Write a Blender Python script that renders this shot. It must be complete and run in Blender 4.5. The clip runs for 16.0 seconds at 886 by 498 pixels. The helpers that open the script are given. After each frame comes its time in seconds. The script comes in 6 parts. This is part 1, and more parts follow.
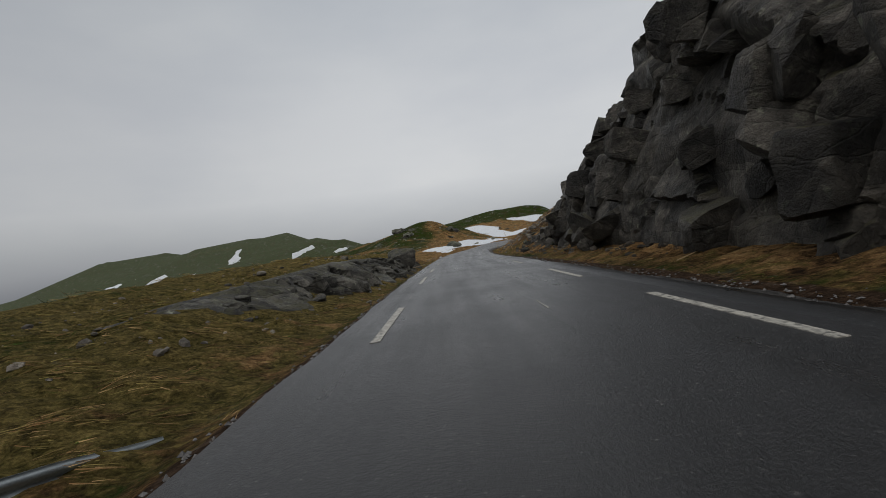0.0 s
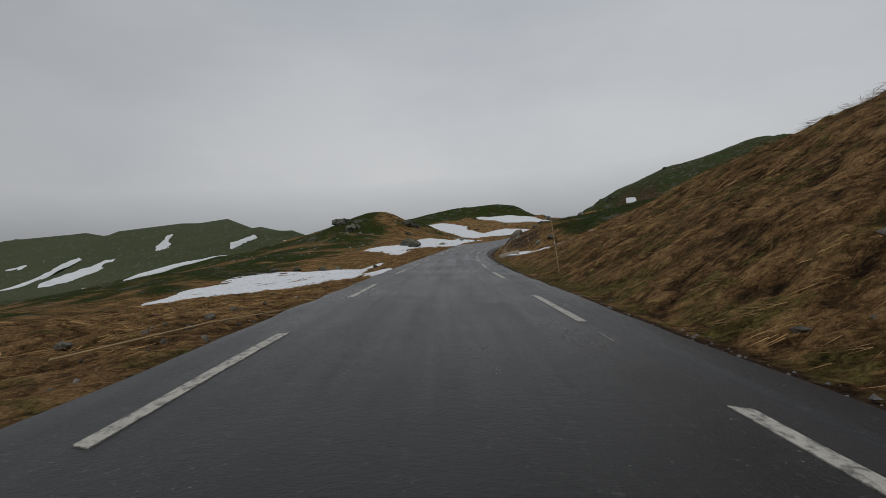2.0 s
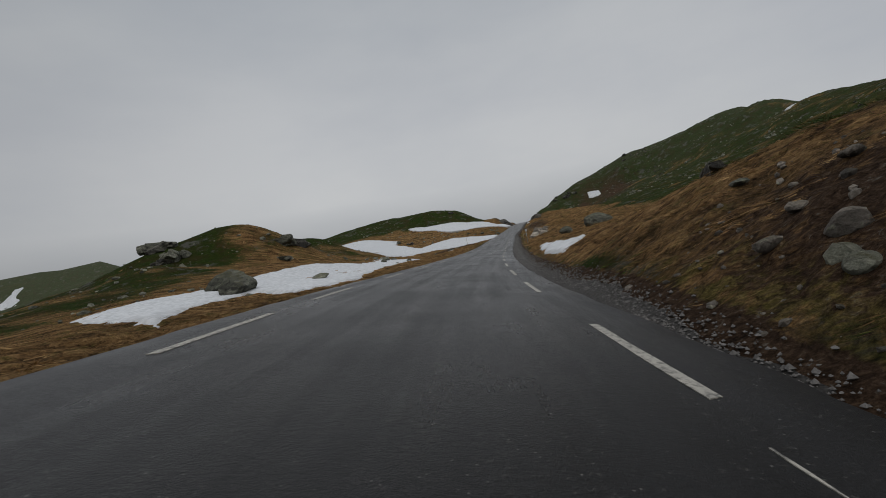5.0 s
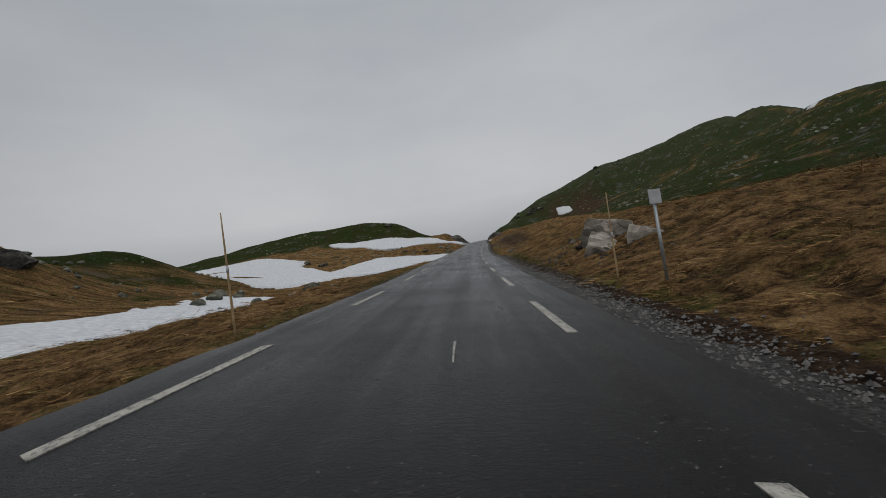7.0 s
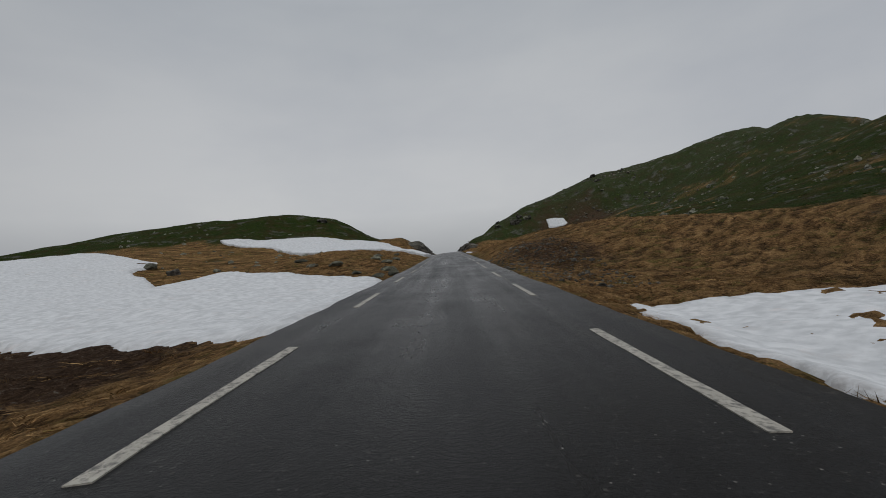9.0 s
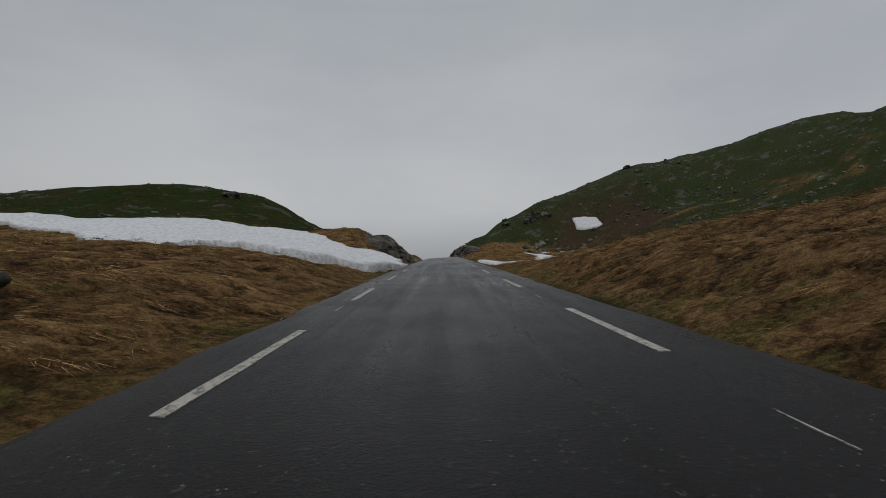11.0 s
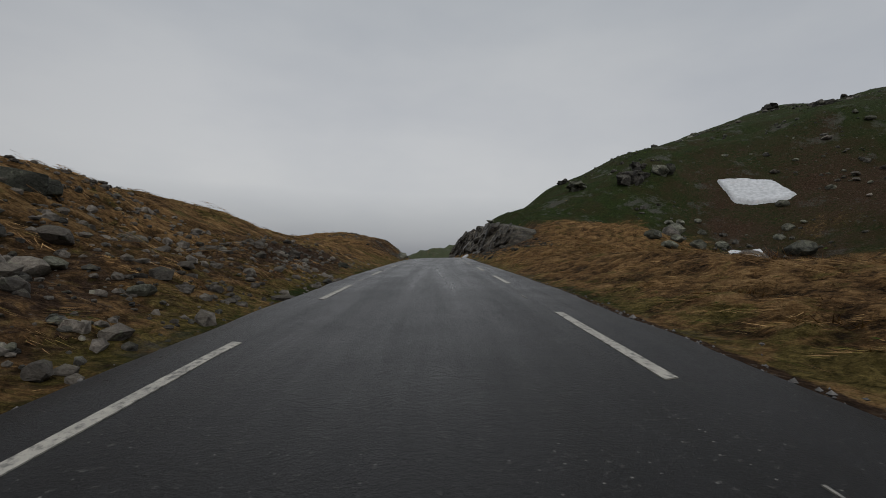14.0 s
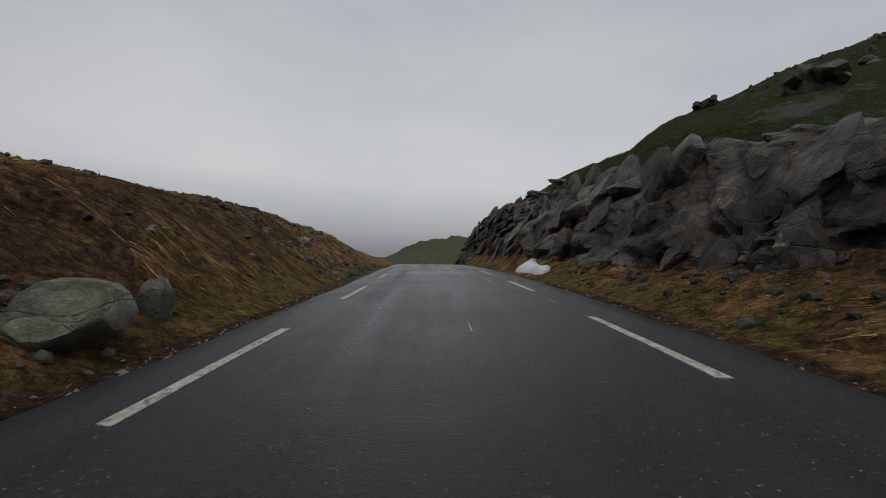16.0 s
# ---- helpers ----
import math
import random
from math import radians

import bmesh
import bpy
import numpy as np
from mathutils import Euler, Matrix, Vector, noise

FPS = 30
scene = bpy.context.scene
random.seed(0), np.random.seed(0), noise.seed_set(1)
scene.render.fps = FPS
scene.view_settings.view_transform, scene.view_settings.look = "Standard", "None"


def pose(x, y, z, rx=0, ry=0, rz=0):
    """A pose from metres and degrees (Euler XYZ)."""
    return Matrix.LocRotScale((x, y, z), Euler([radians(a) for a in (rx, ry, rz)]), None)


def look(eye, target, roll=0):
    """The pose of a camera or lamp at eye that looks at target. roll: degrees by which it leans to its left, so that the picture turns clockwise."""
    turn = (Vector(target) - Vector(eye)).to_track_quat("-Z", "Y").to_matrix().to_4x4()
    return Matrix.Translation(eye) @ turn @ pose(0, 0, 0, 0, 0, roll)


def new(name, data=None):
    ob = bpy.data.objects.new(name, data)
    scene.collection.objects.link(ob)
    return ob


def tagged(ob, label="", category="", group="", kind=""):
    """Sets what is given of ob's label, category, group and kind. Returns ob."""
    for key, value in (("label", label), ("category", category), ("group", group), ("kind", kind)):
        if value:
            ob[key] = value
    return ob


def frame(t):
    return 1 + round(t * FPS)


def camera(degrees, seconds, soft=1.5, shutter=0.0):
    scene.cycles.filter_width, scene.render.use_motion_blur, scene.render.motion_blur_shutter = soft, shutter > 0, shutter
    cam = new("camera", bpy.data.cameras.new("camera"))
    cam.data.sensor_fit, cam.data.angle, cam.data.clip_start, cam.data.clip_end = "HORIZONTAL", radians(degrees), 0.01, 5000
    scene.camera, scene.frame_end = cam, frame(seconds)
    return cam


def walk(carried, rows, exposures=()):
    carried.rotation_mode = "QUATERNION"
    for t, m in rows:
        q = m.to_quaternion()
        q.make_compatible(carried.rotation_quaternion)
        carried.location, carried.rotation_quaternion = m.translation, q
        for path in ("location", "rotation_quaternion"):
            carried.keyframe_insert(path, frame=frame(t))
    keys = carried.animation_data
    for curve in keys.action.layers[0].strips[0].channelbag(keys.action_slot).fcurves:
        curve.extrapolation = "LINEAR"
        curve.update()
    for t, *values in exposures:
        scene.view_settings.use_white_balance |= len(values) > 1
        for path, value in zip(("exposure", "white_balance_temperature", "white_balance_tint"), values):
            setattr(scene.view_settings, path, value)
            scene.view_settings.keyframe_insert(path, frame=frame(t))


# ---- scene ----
cam = camera(84.0, 16.0, soft=0.8, shutter=0.0)
# seconds, eye x, y, z, turn to the left, look up, roll
PATH = [
    (0.0, -0.551, -23.507, 1.041, 0.38, 0.34, -7.85),
    (0.5, -0.435, -11.751, 1.177, -1.17, 0.32, -8.91),
    (1.0, 0.000, -0.004, 1.250, -2.48, 0.15, -7.22),
    (1.5, 0.652, 11.717, 1.298, -3.42, 0.03, -5.69),
    (2.0, 1.429, 23.417, 1.349, -4.12, -0.11, -4.28),
    (2.5, 2.344, 35.091, 1.411, -4.68, -0.08, -6.25),
    (3.0, 3.571, 46.742, 1.483, -6.21, 0.07, -8.21),
    (3.5, 5.092, 58.362, 1.578, -7.50, 0.43, -7.28),
    (4.0, 6.925, 69.943, 1.692, -8.68, 0.58, -7.55),
    (4.5, 9.102, 81.472, 1.802, -9.98, 0.98, -8.86),
    (5.0, 11.697, 92.949, 1.945, -11.74, 1.26, -9.60),
    (5.5, 14.759, 104.704, 2.099, -13.03, 1.54, -9.81),
    (6.0, 18.566, 116.844, 2.300, -14.65, 1.99, -9.61),
    (6.5, 22.833, 129.110, 2.585, -16.33, 2.47, -9.13),
    (7.0, 27.274, 141.242, 2.990, -17.83, 2.89, -8.50),
    (7.5, 31.604, 152.983, 3.553, -18.90, 3.11, -7.84),
    (8.0, 35.784, 164.442, 4.207, -20.18, 3.27, -6.78),
    (8.5, 40.078, 175.765, 4.893, -21.20, 3.54, -5.42),
    (9.0, 44.536, 187.153, 5.658, -22.10, 3.67, -4.18),
    (9.5, 49.005, 198.205, 6.402, -22.56, 3.88, -3.52),
    (10.0, 53.605, 209.262, 7.138, -23.05, 3.94, -3.13),
    (10.5, 58.117, 220.055, 7.886, -23.25, 3.96, -2.56),
    (11.0, 62.513, 230.465, 8.646, -23.32, 3.92, -1.53),
    (11.5, 66.881, 240.709, 9.405, -23.30, 3.82, -0.39),
    (12.0, 71.310, 251.005, 10.145, -23.22, 3.65, 0.54),
    (12.5, 75.887, 261.570, 10.853, -23.13, 3.40, 0.91),
    (13.0, 80.568, 272.342, 11.539, -23.02, 2.90, 0.90),
    (13.5, 84.983, 282.858, 12.267, -23.30, 2.42, 1.14),
    (14.0, 89.201, 293.130, 12.959, -23.34, 1.87, 1.77),
    (14.5, 93.239, 303.044, 13.435, -23.55, 1.46, 1.98),
    (15.0, 97.247, 312.708, 13.783, -23.42, 1.28, 1.86),
    (15.5, 101.226, 322.213, 14.149, -23.54, 0.91, 1.59),
    (16.0, 105.292, 331.680, 14.370, -23.27, 0.79, 2.75),
]


def ahead(x, y, z, yaw, pitch):
    a, p = radians(yaw), radians(pitch)
    return (x - 20 * math.sin(a) * math.cos(p), y + 20 * math.cos(a) * math.cos(p), z + 20 * math.sin(p))


walk(cam, [(t, look((x, y, z), ahead(x, y, z, yaw, pitch), roll)) for t, x, y, z, yaw, pitch, roll in PATH],
     exposures=[(0.0, 0.26), (0.6, 0.2), (2.0, 0.08), (3.5, 0.0), (9.0, 0.0), (11.0, -0.1), (12.8, -0.1), (13.5, -0.02), (14.5, 0.1), (16.0, 0.16)])

# ---- light ----
world = bpy.data.worlds.new("overcast_sky")
scene.world = world
world.use_nodes = True
wn, wl = world.node_tree.nodes, world.node_tree.links
wn.clear()
sky = wn.new("ShaderNodeTexSky")
sky.sky_type, sky.sun_disc = "NISHITA", False
sky.sun_elevation, sky.sun_rotation, sky.air_density, sky.dust_density = radians(48), radians(200), 1.0, 4.0
sky_bg = wn.new("ShaderNodeBackground")
sky_bg.inputs[1].default_value = 0.012
wl.new(sky.outputs[0], sky_bg.inputs[0])
# the cloud deck: brighter overhead, soft darker bellies, a dull band low over the hills
coord = wn.new("ShaderNodeTexCoord")
stretch = wn.new("ShaderNodeMapping")
stretch.inputs["Scale"].default_value = (1.0, 1.0, 2.6)
wl.new(coord.outputs["Generated"], stretch.inputs[0])
cloud = wn.new("ShaderNodeTexNoise")
cloud.inputs["Scale"].default_value, cloud.inputs["Detail"].default_value, cloud.inputs["Roughness"].default_value = 1.7, 5.0, 0.52
wl.new(stretch.outputs[0], cloud.inputs[0])
cloud_ramp = wn.new("ShaderNodeValToRGB")
cloud_ramp.color_ramp.elements[0].position, cloud_ramp.color_ramp.elements[1].position = 0.32, 0.68
cloud_ramp.color_ramp.elements[0].color, cloud_ramp.color_ramp.elements[1].color = (0.86, 0.87, 0.89, 1), (1.05, 1.04, 1.02, 1)
wl.new(cloud.outputs[0], cloud_ramp.inputs[0])
split = wn.new("ShaderNodeSeparateXYZ")
wl.new(coord.outputs["Generated"], split.inputs[0])
height_ramp = wn.new("ShaderNodeValToRGB")
er = height_ramp.color_ramp
er.elements[0].position, er.elements[0].color = 0.0, (0.21, 0.22, 0.24, 1)
er.elements[1].position, er.elements[1].color = 1.0, (0.86, 0.88, 0.90, 1)
for pos, col in ((0.05, (0.34, 0.35, 0.37, 1)), (0.14, (0.51, 0.515, 0.525, 1)), (0.30, (0.48, 0.49, 0.505, 1)), (0.50, (0.42, 0.44, 0.46, 1)), (0.72, (0.70, 0.72, 0.75, 1))):
    e = er.elements.new(pos)
    e.color = col
wl.new(split.outputs[2], height_ramp.inputs[0])
mult = wn.new("ShaderNodeMix")
mult.data_type, mult.blend_type = "RGBA", "MULTIPLY"
mult.inputs[0].default_value = 1.0
wl.new(height_ramp.outputs[0], mult.inputs[6])
wl.new(cloud_ramp.outputs[0], mult.inputs[7])
# thicker cloud low in the west
west = wn.new("ShaderNodeMapRange")
west.interpolation_type = "SMOOTHSTEP"
west.inputs["From Min"].default_value, west.inputs["From Max"].default_value = -0.85, 0.0
west.inputs["To Min"].default_value, west.inputs["To Max"].default_value = 0.74, 1.0
wl.new(split.outputs[0], west.inputs["Value"])
dull = wn.new("ShaderNodeMix")
dull.data_type, dull.blend_type = "RGBA", "MULTIPLY"
dull.inputs[0].default_value = 1.0
wl.new(mult.outputs[2], dull.inputs[6])
wl.new(west.outputs["Result"], dull.inputs[7])
cloud_bg = wn.new("ShaderNodeBackground")
cloud_bg.inputs[1].default_value = 0.92
wl.new(dull.outputs[2], cloud_bg.inputs[0])
both = wn.new("ShaderNodeAddShader")
wl.new(sky_bg.outputs[0], both.inputs[0])
wl.new(cloud_bg.outputs[0], both.inputs[1])
out = wn.new("ShaderNodeOutputWorld")
wl.new(both.outputs[0], out.inputs[0])
sun = new("sun", bpy.data.lights.new("sun", "SUN"))
sun.data.energy, sun.data.angle, sun.data.color = 0.5, radians(35), (1.0, 0.98, 0.95)
sun.matrix_world = look((0, 0, 60), (0 + 30 * math.sin(radians(20)), 30 * math.cos(radians(20)), 60 - 36))

# ---- plan: the road and the lie of the land ----
# centre line: x, y, z, crossfall in degrees (to the right)
ROAD = np.array([
    (-0.1, -82, -0.7, -0.5), (-0.06, -58.7, -0.23, -0.5), (0.12, -23.5, 0.16, -0.5), (0.23, -5.9, 0.33, 0.2), (0.7, 11.7, 0.41, 2.2), (1.82, 29.3, 0.5, 3.3),
    (3.46, 46.8, 0.61, 3.2), (5.81, 64.2, 0.77, 4.3), (8.69, 81.6, 0.97, 7.1), (11.01, 93.1, 1.16, 8.5), (14.85, 107.3, 1.34, 8), (20.1, 123.2, 1.62, 7),
    (25.9, 139.05, 2.07, 5.9), (31.2, 153.2, 2.71, 4.6), (37.7, 170.2, 3.68, 3.4), (44.56, 187.2, 4.78, 1.9), (53.8, 209.2, 6.26, 0.7), (67.8, 242.8, 8.68, -0.4),
    (75.8, 261.6, 9.97, -1.1), (89.2, 293.2, 12.08, -2.6), (97.3, 312.7, 12.9, -2.9), (105.5, 331.6, 13.49, -3.1), (113, 350.6, 13.75, -3.1), (119.9, 369, 13.58, -2.1)])
ROAD2 = np.array([(126.8, 387.0, 12.9, 0), (135.0, 408.0, 11.6, 0), (147.0, 435.0, 9.6, 0)])


def spline(knots, step):
    """Points on a smooth curve through the knots, one every step metres of plan."""
    k = np.vstack([2 * knots[0] - knots[1], knots, 2 * knots[-1] - knots[-2]])
    fine = []
    for a, b, c, d in zip(k, k[1:], k[2:], k[3:]):
        for w in np.linspace(0, 1, 40, endpoint=False):
            fine.append(0.5 * (2 * b + (c - a) * w + (2 * a - 5 * b + 4 * c - d) * w ** 2 + (3 * b - a - 3 * c + d) * w ** 3))
    fine = np.array(fine + [knots[-1]])
    run = np.r_[0, np.cumsum(np.hypot(*np.diff(fine[:, :2], axis=0).T))]
    at = np.arange(0, run[-1], step)
    return np.stack([np.interp(at, run, fine[:, i]) for i in range(fine.shape[1])], 1)


LINE = spline(np.vstack([ROAD, ROAD2]), 0.5)
RUN = np.arange(len(LINE)) * 0.5
RUN = RUN - RUN[np.argmin(np.hypot(LINE[:, 0] - 0.12, LINE[:, 1] + 23.5))]   # 0 m where the film begins
WAY = np.gradient(LINE[:, :2], axis=0)
WAY /= np.linalg.norm(WAY, axis=1, keepdims=True)


def along(s):
    """x, y, z, crossfall, and the road's direction, at a station."""
    s = np.asarray(s, float)
    v = [np.interp(s, RUN, LINE[:, i]) for i in range(4)]
    over = np.clip(s - RUN[-1], 0, None) + np.clip(s - RUN[0], None, 0)
    dx, dy = np.interp(s, RUN, WAY[:, 0]), np.interp(s, RUN, WAY[:, 1])
    n = np.hypot(dx, dy)
    dx, dy = dx / n, dy / n
    return v[0] + over * dx, v[1] + over * dy, v[2], v[3], dx, dy


def station(x, y):
    """Station and offset to the right of the road for places of the plan."""
    s = np.interp(y, LINE[:, 1], RUN)
    s = s + np.clip(y - LINE[-1, 1], 0, None) + np.clip(y - LINE[0, 1], None, 0)
    for _ in range(4):
        px, py, _z, _b, dx, dy = along(s)
        s = s + 0.8 * ((x - px) * dx + (y - py) * dy)
    px, py, _z, _b, dx, dy = along(s)
    return s, (x - px) * dy - (y - py) * dx


def lattice(ix, iy, seed):
    h = (ix.astype(np.int64) * 374761393 + iy.astype(np.int64) * 668265263 + seed * 1442695041) & 0x7FFFFFFF
    h = ((h ^ (h >> 13)) * 1274126177) & 0x7FFFFFFF
    return ((h ^ (h >> 16)) & 0xFFFF) / 65535.0


def grain(x, y, seed=0):
    """Smooth value noise from -1 to 1."""
    x, y = np.asarray(x, float), np.asarray(y, float)
    ix, iy = np.floor(x), np.floor(y)
    fx, fy = x - ix, y - iy
    fx, fy = fx * fx * (3 - 2 * fx), fy * fy * (3 - 2 * fy)
    a, b = lattice(ix, iy, seed), lattice(ix + 1, iy, seed)
    c, d = lattice(ix, iy + 1, seed), lattice(ix + 1, iy + 1, seed)
    return 2 * ((a + (b - a) * fx) * (1 - fy) + (c + (d - c) * fx) * fy) - 1


def fractal(x, y, seed=0, octaves=4, gain=0.5):
    total, amp, norm = 0.0, 1.0, 0.0
    for o in range(octaves):
        c, s_ = math.cos(0.6 * o), math.sin(0.6 * o)
        total = total + amp * grain((x * c - y * s_) * 2 ** o, (x * s_ + y * c) * 2 ** o, seed + o)
        norm, amp = norm + amp, amp * gain
    return total / norm


def ramp(v, a, b):
    w = np.clip((np.asarray(v, float) - a) / (b - a), 0, 1)
    return w * w * (3 - 2 * w)


# height of the ground over the road: station, then at 3, 6, 10 and 16 m to the side
RIGHT_NEAR = np.array([
    (-40, 0, 1, 9, 11), (5, 0, 0.6, 7, 9), (20, -0.05, 0.5, 4.8, 7), (32, -0.1, 1.22, 5.08, 6.6), (45, -0.2, 1.69, 3.71, 5.05), (58, -0.25, 1.25, 3.52, 4.42), (72, -0.3, 0.59, 1.83, 3),
    (80, -0.35, 0.3, 1.4, 2.9), (90, -0.41, -1.23, -0.1, 1.8), (104, -0.3, 0.46, 2.32, 3.05), (122, -0.3, 1.1, 2.73, 3.53), (138, -0.3, 0.64, 2.1, 3), (152, -0.17, 0.53, 1, 1.5), (170, -0.22, -0.26, 0, 0.6), (188, -0.25, 0.5, 1.35, 1.8)])
RIGHT_MID = np.array([
    (200, -0.35, 0.7, 1.2, 1.5), (207, -0.4, 0.55, 1.2, 1.6), (213, -0.5, -0.5, -0.3, 0.3), (216, -0.6, -1, -0.8, -0.1), (224, -0.7, -1.43, -1.1, -0.31), (236, -0.4, -1.44, -1.35, -1.43), (250, -0.3, 0.65, 1.02, 1.67),
    (266, -0.3, 1, 2, 2.7), (285, -0.3, 0.6, 1.5, 2.3), (305, -0.15, -0.75, -0.27, -0.15), (320, -0.15, -0.52, -0.23, -1.5), (340, -0.2, 0.7, 0.85, 0.5), (348, -0.2, 0.62, 0.42, 0.0), (356, -0.2, 0.75, 0.55, 0.05), (370, -0.15, 1.1, 1.3, 0.55),
    (384, -0.1, 0.9, 3.4, 4.61), (395, -0.1, 1.4, 6.12, 8.61), (415, -0.1, 3, 8.33, 13.5), (440, -0.1, 2.5, 7.5, 11.02), (480, 0, 2, 5, 8)])
LEFT_NEAR = np.array([
    (-40, -0.3, -0.3, -0.5, -1), (8, -0.4, 0, 0.5, 0.3), (16, -0.4, 0.3, 0.9, 0.5), (22, -0.4, 0.9, 1.3, 0.8), (35, -0.4, 1.1, 1.4, 0.6), (45, -0.3, 0.1, 0.6, -0.2), (65, -0.45, -0.75, -1.1, -1.2),
    (95, -0.5, -1.05, -1.7, -1.96), (115, -0.3, -0.2, -0.3, -2.5), (130, -0.2, 0, 0.5, -1.58), (157, -0.4, -0.6, -0.5, 0.31), (185, -0.1, 0, -0.4, -0.68), (200, -0.2, -0.4, -0.9, -1.84), (227, -0.5, -1, -1.1, -1.68)])
LEFT_MID = np.array([
    (245, -0.7, -1.1, -0.9, -0.6), (258, -0.4, 0.2, 0.5, 0.3), (283, -0.2, 0.9, 1.4, 1.6), (300, -0.3, 0.1, 0.6, 1.2), (311, -0.32, -0.03, 0.9, 1.8), (322, -0.43, 1, 4.35, 4.03), (342, -0.3, 0.38, 2.27, 3.62),
    (353, -0.3, 0.77, 2.12, 1.76), (364, -0.2, 0.8, 0.91, 1.1), (373, -0.19, 1.11, 1, 0.88), (382, -0.2, 1.84, 2.52, 1.93), (397, -0.11, 1.7, 2.01, 0.72), (420, -0.1, 0.72, 0.3, 0)])
# and at 30, 60 and 120 m
RIGHT_FAR = np.array([
    (-40, 12, 13, 14), (20, 9, 9, 12), (50, 6, 8, 14), (100, 6, 11, 16), (150, 4, 11, 18), (200, 2, 6, 18), (250, 2.5, 7, 21.98),
    (300, 1.5, 7.11, 26.37), (325, 1, 8, 29.26), (358, 0.0, 8.16, 27.43), (369, 0.0, 9.5, 34.5), (378, 0.57, 10.79, 40.59), (390, 5.74, 13.04, 37.34), (400, 17.13, 24.82, 44.19), (433, 23.37, 34.38, 45.93),
    (480, 12.05, 22.07, 29.95), (520, 3, 6, 8)])
LEFT_FAR = np.array([
    (-40, -3, -8, -14), (0, -1, -5, -11), (50, -1.5, -4, -10), (95, -3.12, -4, -9), (140, -0.72, -1, -6), (180, 2.84, 3.2, -2.91), (206, -0.24, 9.18, 0.23),
    (230, -0.23, 7.53, 1), (255, -1.94, 2.04, 1), (283, -0.89, 3.1, 2), (310, 3.1, 5, 1.33), (335, 7.87, 11.58, 7.89), (350, 10.04, 14.01, 4.68), (362, 1.52, 6.53, 4.15),
    (378, 0.5, 2.6, 2), (400, 0.98, 1, -2), (440, 0, -4, -7.93), (500, -2, -6, -11.96)])
# far hills: x, y, height, radius across and along
HILLS = [
    (-215, 560, 47.15, 95, 60), (-345, 600, 39.24, 120, 70), (-120, 520, 25.4, 70, 50), (-60, 470, 28.55, 60, 45), (-480, 640, 42.57, 130, 80), (284, 766, 40.62, 62, 60), (380, 790, 41.31, 70, 60),
    (210, 330, 8.63, 50, 60)]

# knolls on the near land
KNOLLS = [
    (-4.5, 195, 5.66, 11, 9), (-22, 188, 1.98, 9, 7), (58, 315, 2.8, 17, 12), (34, 322, -0.46, 10, 9), (-16, 172, 1.6, 8, 6), (25, 205, -0.57, 14, 12), (7, 217, 2.76, 10, 9)]


# offsets of the edge lines from the middle of the road
LINE_LEFT = np.array([(-30, 1.58), (5, 1.53), (18, 1.47), (30, 1.45), (40, 1.54), (51, 1.62), (63, 1.55), (75, 1.45), (88, 1.5), (100, 1.54), (105, 1.68), (112, 1.87), (122, 2.16), (128, 2.3), (145, 1.95), (184, 1.46), (197, 1.52), (210, 1.47),
                      (222, 1.52), (233, 1.64), (244, 1.6), (303, 1.6), (309, 1.48), (316, 1.34), (327, 1.38), (336, 1.66), (348, 1.78), (359, 1.8), (367, 1.95), (372, 1.88), (378, 1.76), (384, 1.62), (430, 1.6)])
LINE_RIGHT = np.array([(-30, 1.56), (5, 1.54), (17, 1.6), (30, 1.6), (43, 1.53), (54, 1.47), (63, 1.37), (74, 1.34), (85, 1.38), (92, 1.47), (98, 1.61), (105, 1.74), (112, 1.93), (123, 1.98), (130, 1.9), (150, 1.6), (186, 1.31), (198, 1.32), (210, 1.35),
                       (221, 1.39), (233, 1.43), (250, 1.6), (301, 1.59), (312, 1.51), (325, 1.45), (337, 1.44), (350, 1.58), (360, 1.5), (368, 1.51), (378, 1.7), (385, 1.77), (430, 1.7)])


def line_at(s, sign):
    t = LINE_LEFT if sign < 0 else LINE_RIGHT
    return np.interp(s, t[:, 0], t[:, 1])


def half_width(s, u):
    """From the middle of the road to the edge of the asphalt on the side of u."""
    return np.where(np.asarray(u) < 0, line_at(s, -1) + 0.56, line_at(s, 1) + 0.68)


def side(near, far, s, d):
    """Height over the road at d metres to one side."""
    at = [2.1, 3, 6, 10, 16, 30, 60, 120]
    cols = [np.full_like(s, -0.12)] + [np.interp(s, near[:, 0], near[:, i]) for i in range(1, 5)] + [np.interp(s, far[:, 0], far[:, i]) for i in range(1, 4)]
    z = np.zeros_like(s)
    for i in range(7):
        w = np.clip((d - at[i]) / (at[i + 1] - at[i]), 0, 1)
        w = w + 0.35 * (w * w * (3 - 2 * w) - w)
        z = np.where(d > at[i], cols[i] * (1 - w) + cols[i + 1] * w, z)
    return np.where(d <= at[0], cols[0], z)


